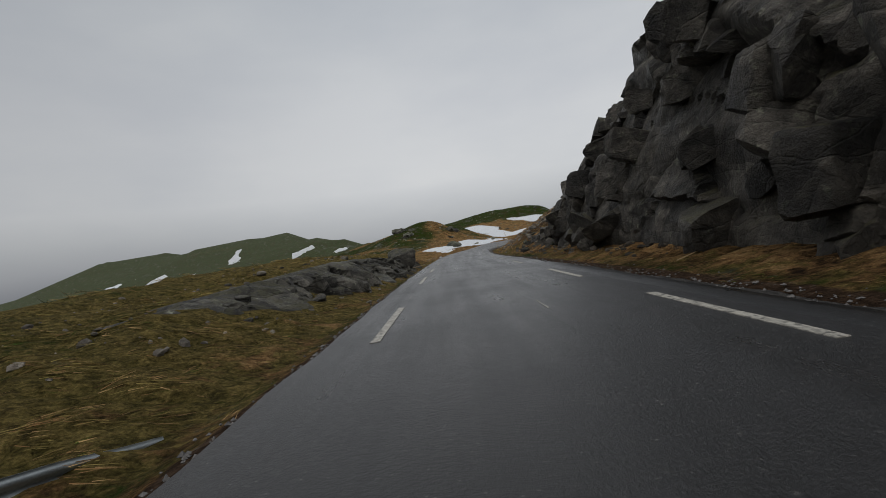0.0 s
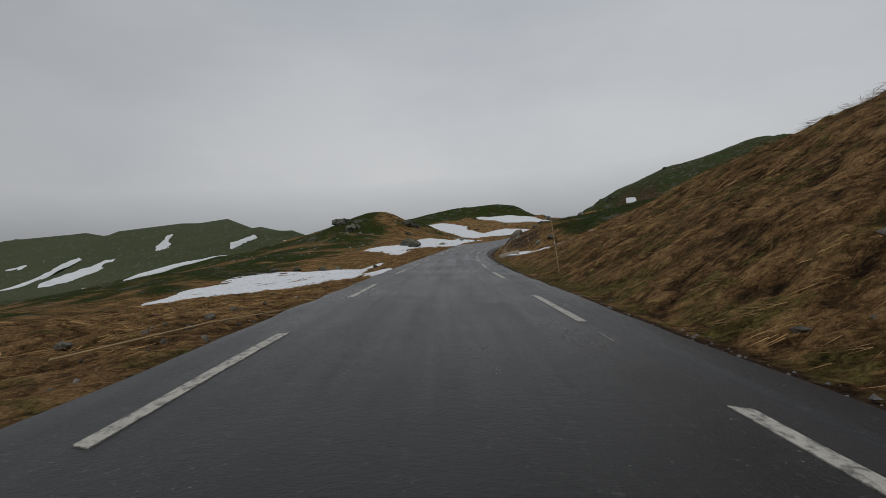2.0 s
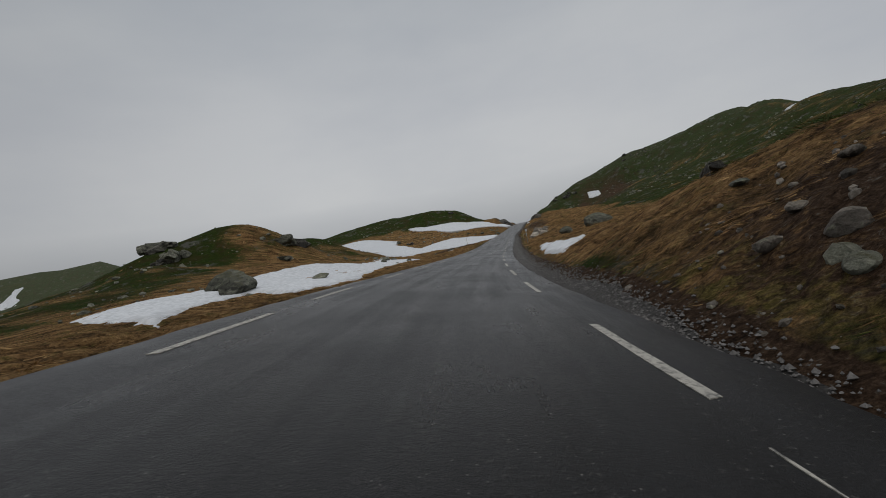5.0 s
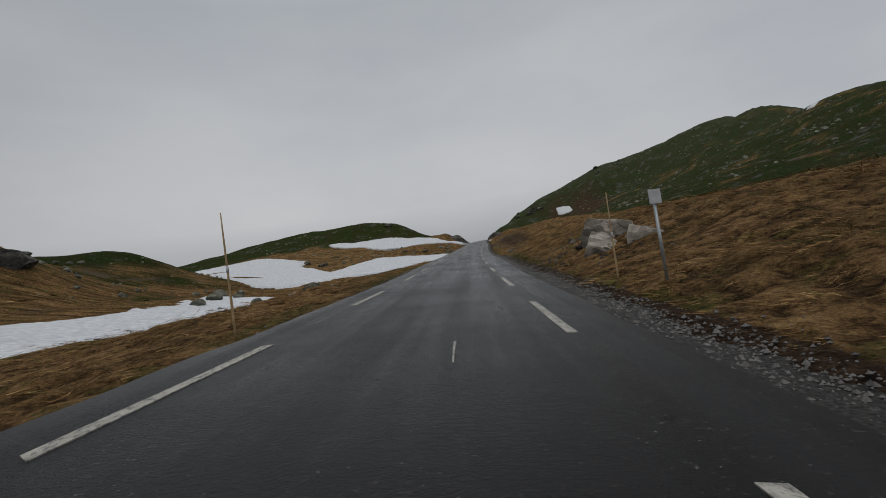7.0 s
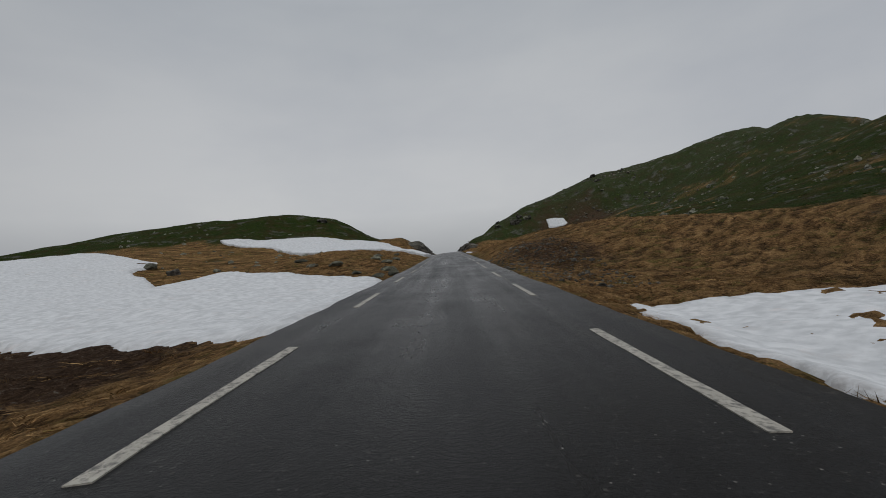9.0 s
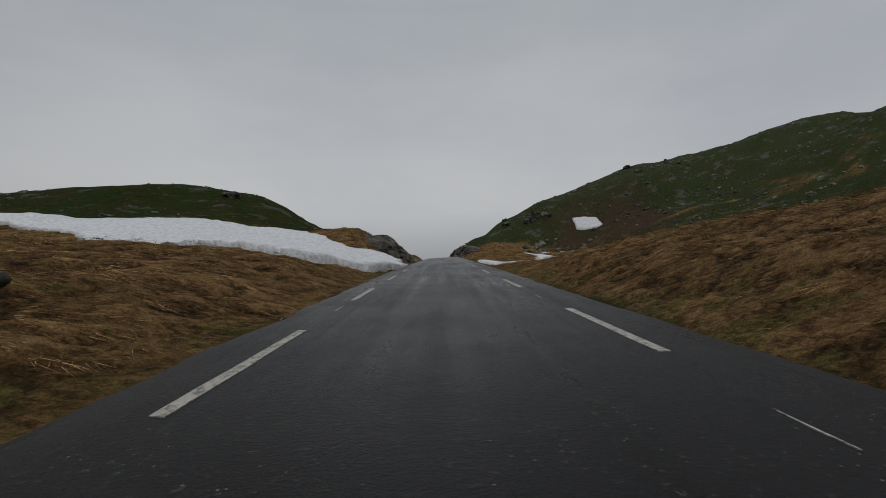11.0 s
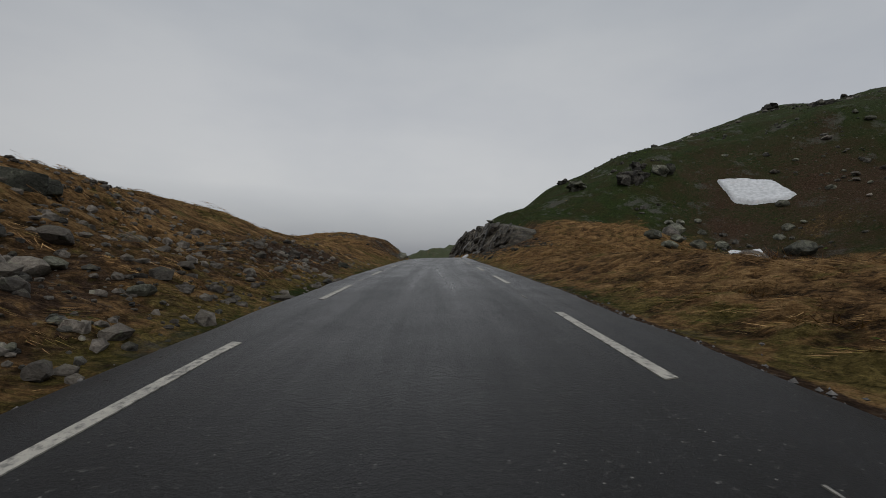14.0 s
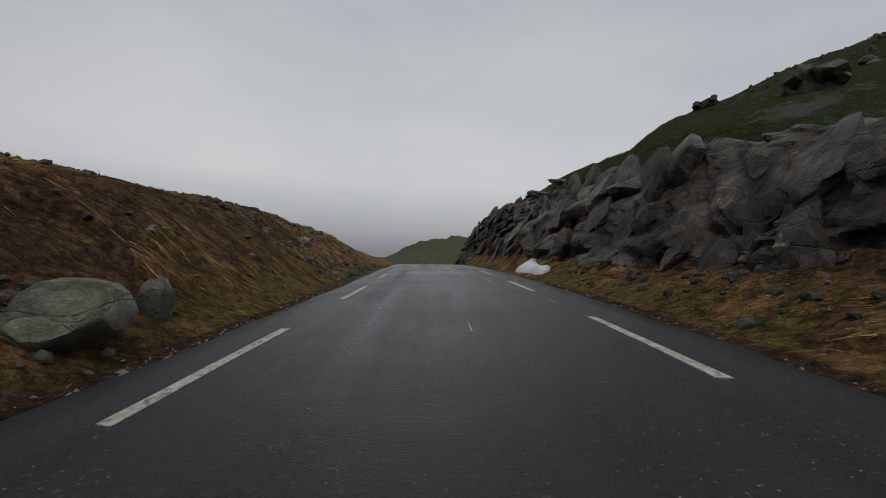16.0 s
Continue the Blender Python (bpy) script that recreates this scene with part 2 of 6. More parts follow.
def lumps(x, y, size, seed):
    """Rounded tussocks: 0 between them, up to 1 on their crowns."""
    a, b = x / size, y / size
    ia, ib = np.floor(a), np.floor(b)
    top = np.zeros(np.shape(x))
    for da in (-1, 0, 1):
        for db in (-1, 0, 1):
            ja, jb = ia + da, ib + db
            ca, cb = ja + 0.15 + 0.7 * lattice(ja, jb, seed), jb + 0.15 + 0.7 * lattice(ja, jb, seed + 1)
            reach = 0.45 + 0.3 * lattice(ja, jb, seed + 2)
            top = np.maximum(top, (0.4 + 0.6 * lattice(ja, jb, seed + 3)) * np.clip(1 - ((a - ca) ** 2 + (b - cb) ** 2) / reach ** 2, 0, 1) ** 0.7)
    return top


def crowns(x0, x1, y0, y1, size, seed):
    """The middles of the tussocks of lumps() over a stretch of the plan."""
    ja, jb = np.meshgrid(np.arange(math.floor(x0 / size), math.ceil(x1 / size)), np.arange(math.floor(y0 / size), math.ceil(y1 / size)))
    ja, jb = ja.ravel().astype(float), jb.ravel().astype(float)
    return (ja + 0.15 + 0.7 * lattice(ja, jb, seed)) * size, (jb + 0.15 + 0.7 * lattice(ja, jb, seed + 1)) * size


TUSSOCK = (0.62, 801)


def ground(x, y, rough=True):
    """Height of the land at places of the plan."""
    x, y = np.asarray(x, float), np.asarray(y, float)
    s, u = station(x, y)
    sc = s + 2.5 * grain(x / 7, y / 7, 5)   # ease the joints between stations
    _px, _py, zr, bank, _dx, _dy = along(s)
    d = np.abs(u)
    d = d - np.interp(s, (376, 396, 416, 436, 460), (0, 1.3, 4.2, 8.5, 14)) * ramp(u, 7, 16)   # the hillside draws back from the road
    zs = 0
    for k, wt in ((-5, .25), (0, .5), (5, .25)):
        zs = zs + wt * np.where(u > 0, side(np.vstack([RIGHT_NEAR, RIGHT_MID]), RIGHT_FAR, sc + k, d), side(np.vstack([LEFT_NEAR, LEFT_MID]), LEFT_FAR, sc + k, d))
    z = zr + zs - np.clip(u, -2.4, 2.4) * np.tan(np.radians(bank)) * (1 - ramp(d, 3, 8))
    for hx, hy, hh, ra, rb in KNOLLS:
        z = z + hh * np.exp(-((x - hx) / ra) ** 2 - ((y - hy) / rb) ** 2)
    far = -14 + 6 * fractal(x / 160, y / 160, 60, 3)
    for hx, hy, hh, ra, rb in HILLS:
        far = far + hh * np.exp(-((x - hx) / ra) ** 2 - ((y - hy) / rb) ** 2) * (1 + 0.3 * fractal(x / 32, y / 32, 33, 5, 0.6))
    out_w = np.maximum(ramp(d, 110, 260), ramp(np.abs(s - 200), 290, 420))
    z = z * (1 - out_w) + far * out_w
    if rough:
        w = ramp(d, 2.5, 6)
        z = z + w * (0.16 * fractal(x / 5.5, y / 5.5, 11, 3) + 0.18 * fractal(x / 1.4, y / 1.4, 12, 3) )
        z = z + ramp(d - half_width(s, u), 0.35, 1.8) * (1 - ramp(d, 22, 34)) * 0.15 * (0.5 + 0.5 * ramp(fractal(x / 4, y / 4, 19, 2), -0.4, 0.3)) * lumps(x, y, *TUSSOCK)
        z = z + ramp(d, 14, 45) * 0.9 * fractal(x / 16, y / 16, 13, 4) + ramp(d, 60, 160) * 3.0 * fractal(x / 50, y / 50, 14, 4)
    return z


def place(s, u, lift=0.0):
    """A point of the ground at a station and an offset."""
    px, py, _z, _b, dx, dy = along(s)
    x, y = px + u * dy, py - u * dx
    return Vector((float(x), float(y), float(ground(x, y)) + lift))


# ---- materials ----
def material(name, rough=0.9, spec=0.3):
    m = bpy.data.materials.new(name)
    m.use_nodes = True
    nt = m.node_tree
    b = nt.nodes["Principled BSDF"]
    b.inputs["Roughness"].default_value = rough
    b.inputs["Specular IOR Level"].default_value = spec
    return m, nt, b


def node(nt, kind, **values):
    n = nt.nodes.new(kind)
    for k, v in values.items():
        n.inputs[k].default_value = v
    return n


def noise_node(nt, scale, detail=4.0, rough=0.55, where=None, dist=0.0):
    n = node(nt, "ShaderNodeTexNoise", Scale=scale, Detail=detail, Roughness=rough, Distortion=dist)
    nt.links.new(where if where else nt.nodes.get("place").outputs["Position"], n.inputs["Vector"])
    return n.outputs["Fac"]


def ramp_node(nt, fac, stops):
    r = nt.nodes.new("ShaderNodeValToRGB")
    e = r.color_ramp.elements
    e[0].position, e[1].position = stops[0][0], stops[-1][0]
    for p, _c in stops[1:-1]:
        e.new(p)
    for el, (_p, c) in zip(e, stops):
        el.color = (c, c, c, 1) if isinstance(c, (int, float)) else (*c, 1)
    nt.links.new(fac, r.inputs[0])
    return r.outputs[0]


def mix_node(nt, fac, a, b, blend="MIX"):
    m = nt.nodes.new("ShaderNodeMix")
    m.data_type, m.blend_type = "RGBA", blend
    for sock, v in ((m.inputs[0], fac), (m.inputs[6], a), (m.inputs[7], b)):
        if isinstance(v, (int, float)):
            sock.default_value = v
        elif isinstance(v, tuple):
            sock.default_value = (*v, 1)
        else:
            nt.links.new(v, sock)
    return m.outputs[2]


def math_node(nt, op, a, b=0.0):
    m = nt.nodes.new("ShaderNodeMath")
    m.operation, m.use_clamp = op, False
    for sock, v in ((m.inputs[0], a), (m.inputs[1], b)):
        if isinstance(v, (int, float)):
            sock.default_value = v
        else:
            nt.links.new(v, sock)
    return m.outputs[0]


def bumps(nt, b, fac, strength, distance):
    n = node(nt, "ShaderNodeBump", Strength=strength, Distance=distance)
    nt.links.new(fac, n.inputs["Height"])
    nt.links.new(n.outputs[0], b.inputs["Normal"])


def placed(nt):
    g = nt.nodes.new("ShaderNodeNewGeometry")
    g.name = "place"
    return g


def split_attr(nt, name):
    a = nt.nodes.new("ShaderNodeAttribute")
    a.attribute_name = name
    sp = nt.nodes.new("ShaderNodeSeparateColor")
    nt.links.new(a.outputs["Color"], sp.inputs[0])
    return sp.outputs


def make_ground():
    m, nt, b = material("moor", 0.95, 0.04)
    placed(nt)
    dry_w, green_w, soil_w = split_attr(nt, "cover")[:3]
    crown, moss_w, haze_w = split_attr(nt, "growth_haze")[:3]
    patch, fine, mid = noise_node(nt, 0.35, 5), noise_node(nt, 30, 5, 0.7), noise_node(nt, 2.6, 7, 0.7, dist=1.1)
    tuft, spot = noise_node(nt, 6.5, 5, 0.65, dist=0.8), noise_node(nt, 1.1, 6, 0.7, dist=0.4)
    # dead grass: dark wet thatch, brown stalks, bleached tips, with shade painted between tussocks
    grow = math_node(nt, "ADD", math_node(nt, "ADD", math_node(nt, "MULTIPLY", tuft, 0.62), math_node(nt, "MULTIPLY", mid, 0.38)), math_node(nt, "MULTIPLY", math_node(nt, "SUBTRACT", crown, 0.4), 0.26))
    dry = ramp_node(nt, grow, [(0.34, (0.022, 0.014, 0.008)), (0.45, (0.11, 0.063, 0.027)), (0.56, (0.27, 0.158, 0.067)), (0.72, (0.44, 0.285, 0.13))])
    dry = mix_node(nt, ramp_node(nt, patch, [(0.45, 0.0), (0.66, 0.4)]), dry, (0.078, 0.054, 0.018))
    moss = ramp_node(nt, tuft, [(0.32, (0.030, 0.027, 0.008)), (0.48, (0.105, 0.088, 0.025)), (0.68, (0.235, 0.185, 0.060))])
    mossy = ramp_node(nt, math_node(nt, "ADD", spot, math_node(nt, "MULTIPLY", moss_w, 0.42)), [(0.56, 0.0), (0.66, 0.85)])
    dry = mix_node(nt, mossy, dry, moss)
    green = mix_node(nt, ramp_node(nt, mid, [(0.32, 0.0), (0.68, 1.0)]), (0.007, 0.011, 0.0025), (0.038, 0.062, 0.010))
    green = mix_node(nt, ramp_node(nt, patch, [(0.45, 0.0), (0.7, 0.8)]), green, (0.042, 0.027, 0.011))
    green = mix_node(nt, ramp_node(nt, noise_node(nt, 0.22, 6, 0.72), [(0.56, 0.0), (0.62, 0.85)]), green, (0.095, 0.094, 0.082))
    green = mix_node(nt, ramp_node(nt, noise_node(nt, 1.7, 5, 0.7), [(0.63, 0.0), (0.68, 0.8)]), green, (0.13, 0.128, 0.11))
    # haze over the distant hills, painted in as paler grey-green
    green = mix_node(nt, math_node(nt, "MULTIPLY", haze_w, 0.4), green, (0.115, 0.125, 0.088))
    soil = ramp_node(nt, tuft, [(0.3, (0.014, 0.009, 0.006)), (0.52, (0.065, 0.040, 0.025)), (0.62, (0.095, 0.062, 0.040)), (0.68, (0.15, 0.135, 0.115))])
    jag = math_node(nt, "MULTIPLY", math_node(nt, "SUBTRACT", mid, 0.5), 1.3)
    gw = ramp_node(nt, math_node(nt, "ADD", green_w, jag), [(0.35, 0.0), (0.65, 1.0)])
    sw = ramp_node(nt, math_node(nt, "ADD", soil_w, jag), [(0.38, 0.0), (0.62, 1.0)])
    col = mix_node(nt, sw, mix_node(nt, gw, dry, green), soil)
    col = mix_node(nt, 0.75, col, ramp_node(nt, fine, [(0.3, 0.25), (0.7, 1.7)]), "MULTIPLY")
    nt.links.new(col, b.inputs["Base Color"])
    bumps(nt, b, math_node(nt, "ADD", math_node(nt, "MULTIPLY", mid, 1.2), math_node(nt, "ADD", math_node(nt, "MULTIPLY", tuft, 0.8), math_node(nt, "MULTIPLY", fine, 0.4))), 1.0, 0.25)
    return m


def make_rock(name, dark, light, moss, wet=0.55, lichen=0.35, cracked=0.3):
    m, nt, b = material(name, wet, 0.22)
    g = placed(nt)
    big, mid, fine = noise_node(nt, 0.5, 5, 0.6), noise_node(nt, 3.2, 6, 0.62, dist=0.25), noise_node(nt, 22, 5, 0.7)
    col = mix_node(nt, ramp_node(nt, mid, [(0.3, 0.0), (0.72, 1.0)]), dark, light)
    col = mix_node(nt, ramp_node(nt, big, [(0.45, 0.0), (0.7, 0.6)]), col, tuple(0.6 * c for c in dark))
    col = mix_node(nt, ramp_node(nt, noise_node(nt, 5.5, 3, 0.5), [(0.62, 0.0), (0.70, lichen)]), col, (0.20, 0.21, 0.15))
    # joints: each block has its own tone, and dark cracks run between them
    bent = nt.nodes.new("ShaderNodeVectorMath")
    bent.operation = "MULTIPLY_ADD"
    wob = node(nt, "ShaderNodeTexNoise", Scale=1.1, Detail=3.0)
    nt.links.new(g.outputs["Position"], wob.inputs["Vector"])
    nt.links.new(wob.outputs["Color"], bent.inputs[0])
    bent.inputs[1].default_value = (0.5, 0.5, 0.5)
    nt.links.new(g.outputs["Position"], bent.inputs[2])
    laid = nt.nodes.new("ShaderNodeMapping")
    laid.inputs["Rotation"].default_value, laid.inputs["Scale"].default_value = (0.5, 0.25, 0.2), (0.9, 0.9, 2.1)
    nt.links.new(bent.outputs[0], laid.inputs[0])
    lines = []
    for size, deep in ((0.75, 0.22), (2.1, 0.45)):
        tone = node(nt, "ShaderNodeTexVoronoi", Scale=size)
        gap = node(nt, "ShaderNodeTexVoronoi", Scale=size)
        gap.feature = "DISTANCE_TO_EDGE"
        for v in (tone, gap):
            nt.links.new(laid.outputs[0], v.inputs["Vector"])
        shade = nt.nodes.new("ShaderNodeSeparateColor")
        nt.links.new(tone.outputs["Color"], shade.inputs[0])
        col = mix_node(nt, 0.8, col, ramp_node(nt, shade.outputs[0], [(0.1, 0.55), (0.9, 1.5)]), "MULTIPLY")
        line = ramp_node(nt, gap.outputs["Distance"], [(0.0, deep), (0.025, 1.0)])
        col = mix_node(nt, cracked, col, line, "MULTIPLY")
        lines.append(line)
    each = nt.nodes.new("ShaderNodeObjectInfo")
    col = mix_node(nt, 0.85, col, ramp_node(nt, each.outputs["Random"], [(0.0, 0.55), (0.5, 1.0), (1.0, 1.6)]), "MULTIPLY")
    up = nt.nodes.new("ShaderNodeSeparateXYZ")
    nt.links.new(g.outputs["Normal"], up.inputs[0])
    mossy = math_node(nt, "MULTIPLY", ramp_node(nt, up.outputs[2], [(0.55, 0.0), (0.9, 1.0)]), ramp_node(nt, mid, [(0.44, 0.0), (0.6, 1.0)]))
    col = mix_node(nt, math_node(nt, "MULTIPLY", mossy, moss), col, (0.055, 0.052, 0.018))
    col = mix_node(nt, 0.5, col, ramp_node(nt, fine, [(0.28, 0.3), (0.72, 1.65)]), "MULTIPLY")
    nt.links.new(col, b.inputs["Base Color"])
    nt.links.new(ramp_node(nt, big, [(0.35, wet - 0.12), (0.65, min(wet + 0.3, 1))]), b.inputs["Roughness"])
    bumps(nt, b, math_node(nt, "ADD", math_node(nt, "ADD", math_node(nt, "MULTIPLY", mid, 1.6), math_node(nt, "MULTIPLY", fine, 0.8)), math_node(nt, "ADD", math_node(nt, "MULTIPLY", lines[0], cracked), math_node(nt, "MULTIPLY", lines[1], 0.6 * cracked))), 1.0, 0.09)
    return m


def make_asphalt(name, low, high, stain):
    m, nt, b = material(name, 0.5, 0.16)
    placed(nt)
    uv = nt.nodes.new("ShaderNodeUVMap")
    sp = nt.nodes.new("ShaderNodeSeparateXYZ")
    nt.links.new(uv.outputs[0], sp.inputs[0])
    long = nt.nodes.new("ShaderNodeCombineXYZ")
    nt.links.new(math_node(nt, "MULTIPLY", sp.outputs[0], 1.6), long.inputs[0])
    nt.links.new(math_node(nt, "MULTIPLY", sp.outputs[1], 0.06), long.inputs[1])
    streak = noise_node(nt, 1.3, 5, 0.6, where=long.outputs[0])
    stone, spot, blot = noise_node(nt, 55, 5, 0.75), noise_node(nt, 24, 3, 0.6), noise_node(nt, 0.45, 6, 0.65)
    col = mix_node(nt, ramp_node(nt, stone, [(0.3, 0.0), (0.75, 1.0)]), low, high)
    col = mix_node(nt, ramp_node(nt, spot, [(0.62, 0.0), (0.70, 0.8)]), col, (0.085, 0.082, 0.076))
    # single pale chips in the wearing course
    chip = node(nt, "ShaderNodeTexVoronoi", Scale=34.0)
    nt.links.new(nt.nodes.get("place").outputs["Position"], chip.inputs["Vector"])
    lot = nt.nodes.new("ShaderNodeSeparateColor")
    nt.links.new(chip.outputs["Color"], lot.inputs[0])
    pale = math_node(nt, "MULTIPLY", ramp_node(nt, chip.outputs["Distance"], [(0.16, 1.0), (0.26, 0.0)]), ramp_node(nt, lot.outputs[0], [(0.925, 0.0), (0.94, 1.0)]))
    col = mix_node(nt, pale, col, (0.19, 0.185, 0.172))
    col = mix_node(nt, ramp_node(nt, streak, [(0.40, 0.0), (0.62, 0.6)]), col, stain)
    col = mix_node(nt, 0.5, col, ramp_node(nt, blot, [(0.3, 0.65), (0.7, 1.25)]), "MULTIPLY")
    nt.links.new(col, b.inputs["Base Color"])
    wet = math_node(nt, "ADD", math_node(nt, "MULTIPLY", streak, 0.6), math_node(nt, "MULTIPLY", blot, 0.5))
    nt.links.new(ramp_node(nt, wet, [(0.40, 0.24), (0.68, 0.44)]), b.inputs["Roughness"])
    # the first and the last stretch carry more water
    nt.links.new(ramp_node(nt, math_node(nt, "DIVIDE", sp.outputs[1], 400.0), [(0.05, 0.5), (0.2, 0.16), (0.74, 0.09), (0.9, 0.25)]), b.inputs["Specular IOR Level"])
    bumps(nt, b, math_node(nt, "ADD", stone, math_node(nt, "MULTIPLY", spot, 0.8)), 1.0, 0.012)
    return m


def make_plain(name, a, c, scale, rough, spec=0.3, bump=0.3, dist=0.01, metal=0.0):
    m, nt, b = material(name, rough, spec)
    placed(nt)
    b.inputs["Metallic"].default_value = metal
    n1, n2 = noise_node(nt, scale, 5, 0.6), noise_node(nt, scale * 9, 4, 0.6)
    col = mix_node(nt, ramp_node(nt, n1, [(0.3, 0.0), (0.7, 1.0)]), a, c)
    col = mix_node(nt, 0.5, col, ramp_node(nt, n2, [(0.25, 0.65), (0.75, 1.3)]), "MULTIPLY")
    nt.links.new(col, b.inputs["Base Color"])
    bumps(nt, b, math_node(nt, "ADD", n1, n2), bump, dist)
    return m


def make_paint(name, colour, worn):
    m, nt, b = material(name, 0.6, 0.4)
    placed(nt)
    # wear runs along the road
    run = node(nt, "ShaderNodeMapping", Scale=(1.0, 0.6, 1.0))
    nt.links.new(nt.nodes.get("place").outputs["Position"], run.inputs["Vector"])
    rub, chip, grit = noise_node(nt, 22, 5, 0.7, where=run.outputs[0]), noise_node(nt, 85, 4, 0.65), noise_node(nt, 5, 5, 0.6)
    col = mix_node(nt, ramp_node(nt, grit, [(0.3, 0.0), (0.7, 1.0)]), tuple(0.72 * c for c in colour), colour)
    col = mix_node(nt, ramp_node(nt, rub, [(0.58 - worn * 0.12, 0.0), (0.64, worn)]), col, (0.055, 0.054, 0.051))
    col = mix_node(nt, ramp_node(nt, chip, [(0.60, 0.0), (0.66, 0.7 * worn)]), col, (0.05, 0.05, 0.048))
    nt.links.new(col, b.inputs["Base Color"])
    bumps(nt, b, chip, 0.4, 0.004)
    return m


def make_snow():
    m, nt, b = material("old_snow", 0.75, 0.25)
    placed(nt)
    dirt_w = split_attr(nt, "dirt")[0]
    cup, fine, blot = noise_node(nt, 2.6, 4, 0.5), noise_node(nt, 26, 4, 0.6), noise_node(nt, 0.8, 5, 0.65)
    col = mix_node(nt, ramp_node(nt, cup, [(0.35, 0.0), (0.65, 1.0)]), (0.465, 0.483, 0.50), (0.62, 0.637, 0.655))
    col = mix_node(nt, ramp_node(nt, blot, [(0.60, 0.0), (0.74, 0.35)]), col, (0.60, 0.50, 0.46))
    grime = math_node(nt, "MULTIPLY", dirt_w, ramp_node(nt, noise_node(nt, 5, 5, 0.7), [(0.38, 0.15), (0.66, 1.0)]))
    col = mix_node(nt, grime, col, (0.16, 0.135, 0.115))
    nt.links.new(col, b.inputs["Base Color"])
    b.inputs["Subsurface Weight"].default_value = 0.0
    bumps(nt, b, math_node(nt, "ADD", math_node(nt, "MULTIPLY", cup, 3.0), math_node(nt, "MULTIPLY", fine, 0.4)), 0.45, 0.05)
    return m


def make_blades(name):
    m, nt, b = material(name, 0.85, 0.05)
    a = nt.nodes.new("ShaderNodeAttribute")
    a.attribute_name = "tone"
    nt.links.new(a.outputs["Color"], b.inputs["Base Color"])
    return m


MOOR = make_ground()
CLIFF = make_rock("wet_dark_rock", (0.013, 0.012, 0.0105), (0.082, 0.074, 0.062), 0.7, 0.5, 0.25)
CUTTING = make_rock("blasted_rock", (0.012, 0.0105, 0.0085), (0.098, 0.083, 0.066), 0.6, 0.5, 0.3, 0.55)
ROCK = make_rock("grey_rock", (0.022, 0.021, 0.018), (0.108, 0.101, 0.086), 0.6, 0.6, 0.45, 0.55)
SLAB = make_rock("pale_slab", (0.19, 0.17, 0.145), (0.42, 0.375, 0.32), 0.7, 0.7, 0.4, 0.3)
STONE = make_rock("loose_stone", (0.062, 0.055, 0.046), (0.19, 0.168, 0.142), 0.35, 0.7, 0.4, 0.15)
MOSSROCK = make_rock("lichen_rock", (0.055, 0.057, 0.045), (0.18, 0.18, 0.14), 0.9, 0.7, 0.6, 0.25)
ASPHALT = make_asphalt("wet_asphalt", (0.003, 0.0031, 0.0034), (0.019, 0.019, 0.020), (0.017, 0.017, 0.018))
PATCHED = make_asphalt("newer_asphalt", (0.003, 0.0033, 0.0037), (0.013, 0.0135, 0.0145), (0.010, 0.0105, 0.0115))
PAINT = make_paint("worn_road_paint", (0.40, 0.38, 0.33), 0.9)
FRESH = make_paint("fresh_road_paint", (0.66, 0.60, 0.51), 0.15)
GRAVEL = make_plain("crushed_stone", (0.028, 0.027, 0.026), (0.20, 0.19, 0.18), 9, 0.7)
SHOULDER = make_plain("wet_crushed_stone", (0.010, 0.0095, 0.009), (0.115, 0.108, 0.10), 26, 0.8, 0.2, 1.0, 0.03)
SNOW = make_snow()
BLADES = make_blades("grass_blades")
STEEL = make_plain("galvanised_steel", (0.24, 0.27, 0.28), (0.36, 0.39, 0.40), 6, 0.45, 0.5, 0.1, 0.002, 0.6)
CONCRETE = make_plain("weathered_concrete", (0.16, 0.135, 0.105), (0.30, 0.26, 0.21), 5, 0.8)
BAMBOO = make_plain("bamboo", (0.22, 0.15, 0.075), (0.40, 0.29, 0.15), 8, 0.6)
REFLECT = make_plain("grey_reflector", (0.32, 0.33, 0.35), (0.45, 0.46, 0.48), 10, 0.3)
DEADWOOD = make_plain("dead_stalk", (0.18, 0.12, 0.06), (0.3, 0.21, 0.11), 9, 0.8)


# ---- building helpers ----
def sheet(name, verts, faces, mat, smooth=True, sharp=None):
    """A mesh object from arrays of places and of faces (all of three or all of four corners)."""
    me = bpy.data.meshes.new(name)
    verts, faces = np.asarray(verts, np.float32), np.asarray(faces, np.int32)
    n, k = faces.shape
    me.vertices.add(len(verts))
    me.vertices.foreach_set("co", verts.ravel())
    me.loops.add(n * k)
    me.loops.foreach_set("vertex_index", faces.ravel())
    me.polygons.add(n)
    me.polygons.foreach_set("loop_start", np.arange(0, n * k, k, dtype=np.int32))
    me.update(calc_edges=True)
    me.polygons.foreach_set("use_smooth", np.full(n, smooth))
    if sharp:
        me.set_sharp_from_angle(angle=sharp)
    me.materials.append(mat)
    return new(name, me)


def tint(ob, name, colours):
    a = ob.data.color_attributes.new(name, "FLOAT_COLOR", "POINT")
    c = np.ones((len(ob.data.vertices), 4), np.float32)
    c[:, :3] = colours
    a.data.foreach_set("color", c.ravel())


def grid_faces(rows, cols):
    i = (np.arange(rows - 1)[:, None] * cols + np.arange(cols - 1)).ravel()
    return np.stack([i, i + 1, i + cols + 1, i + cols], 1)


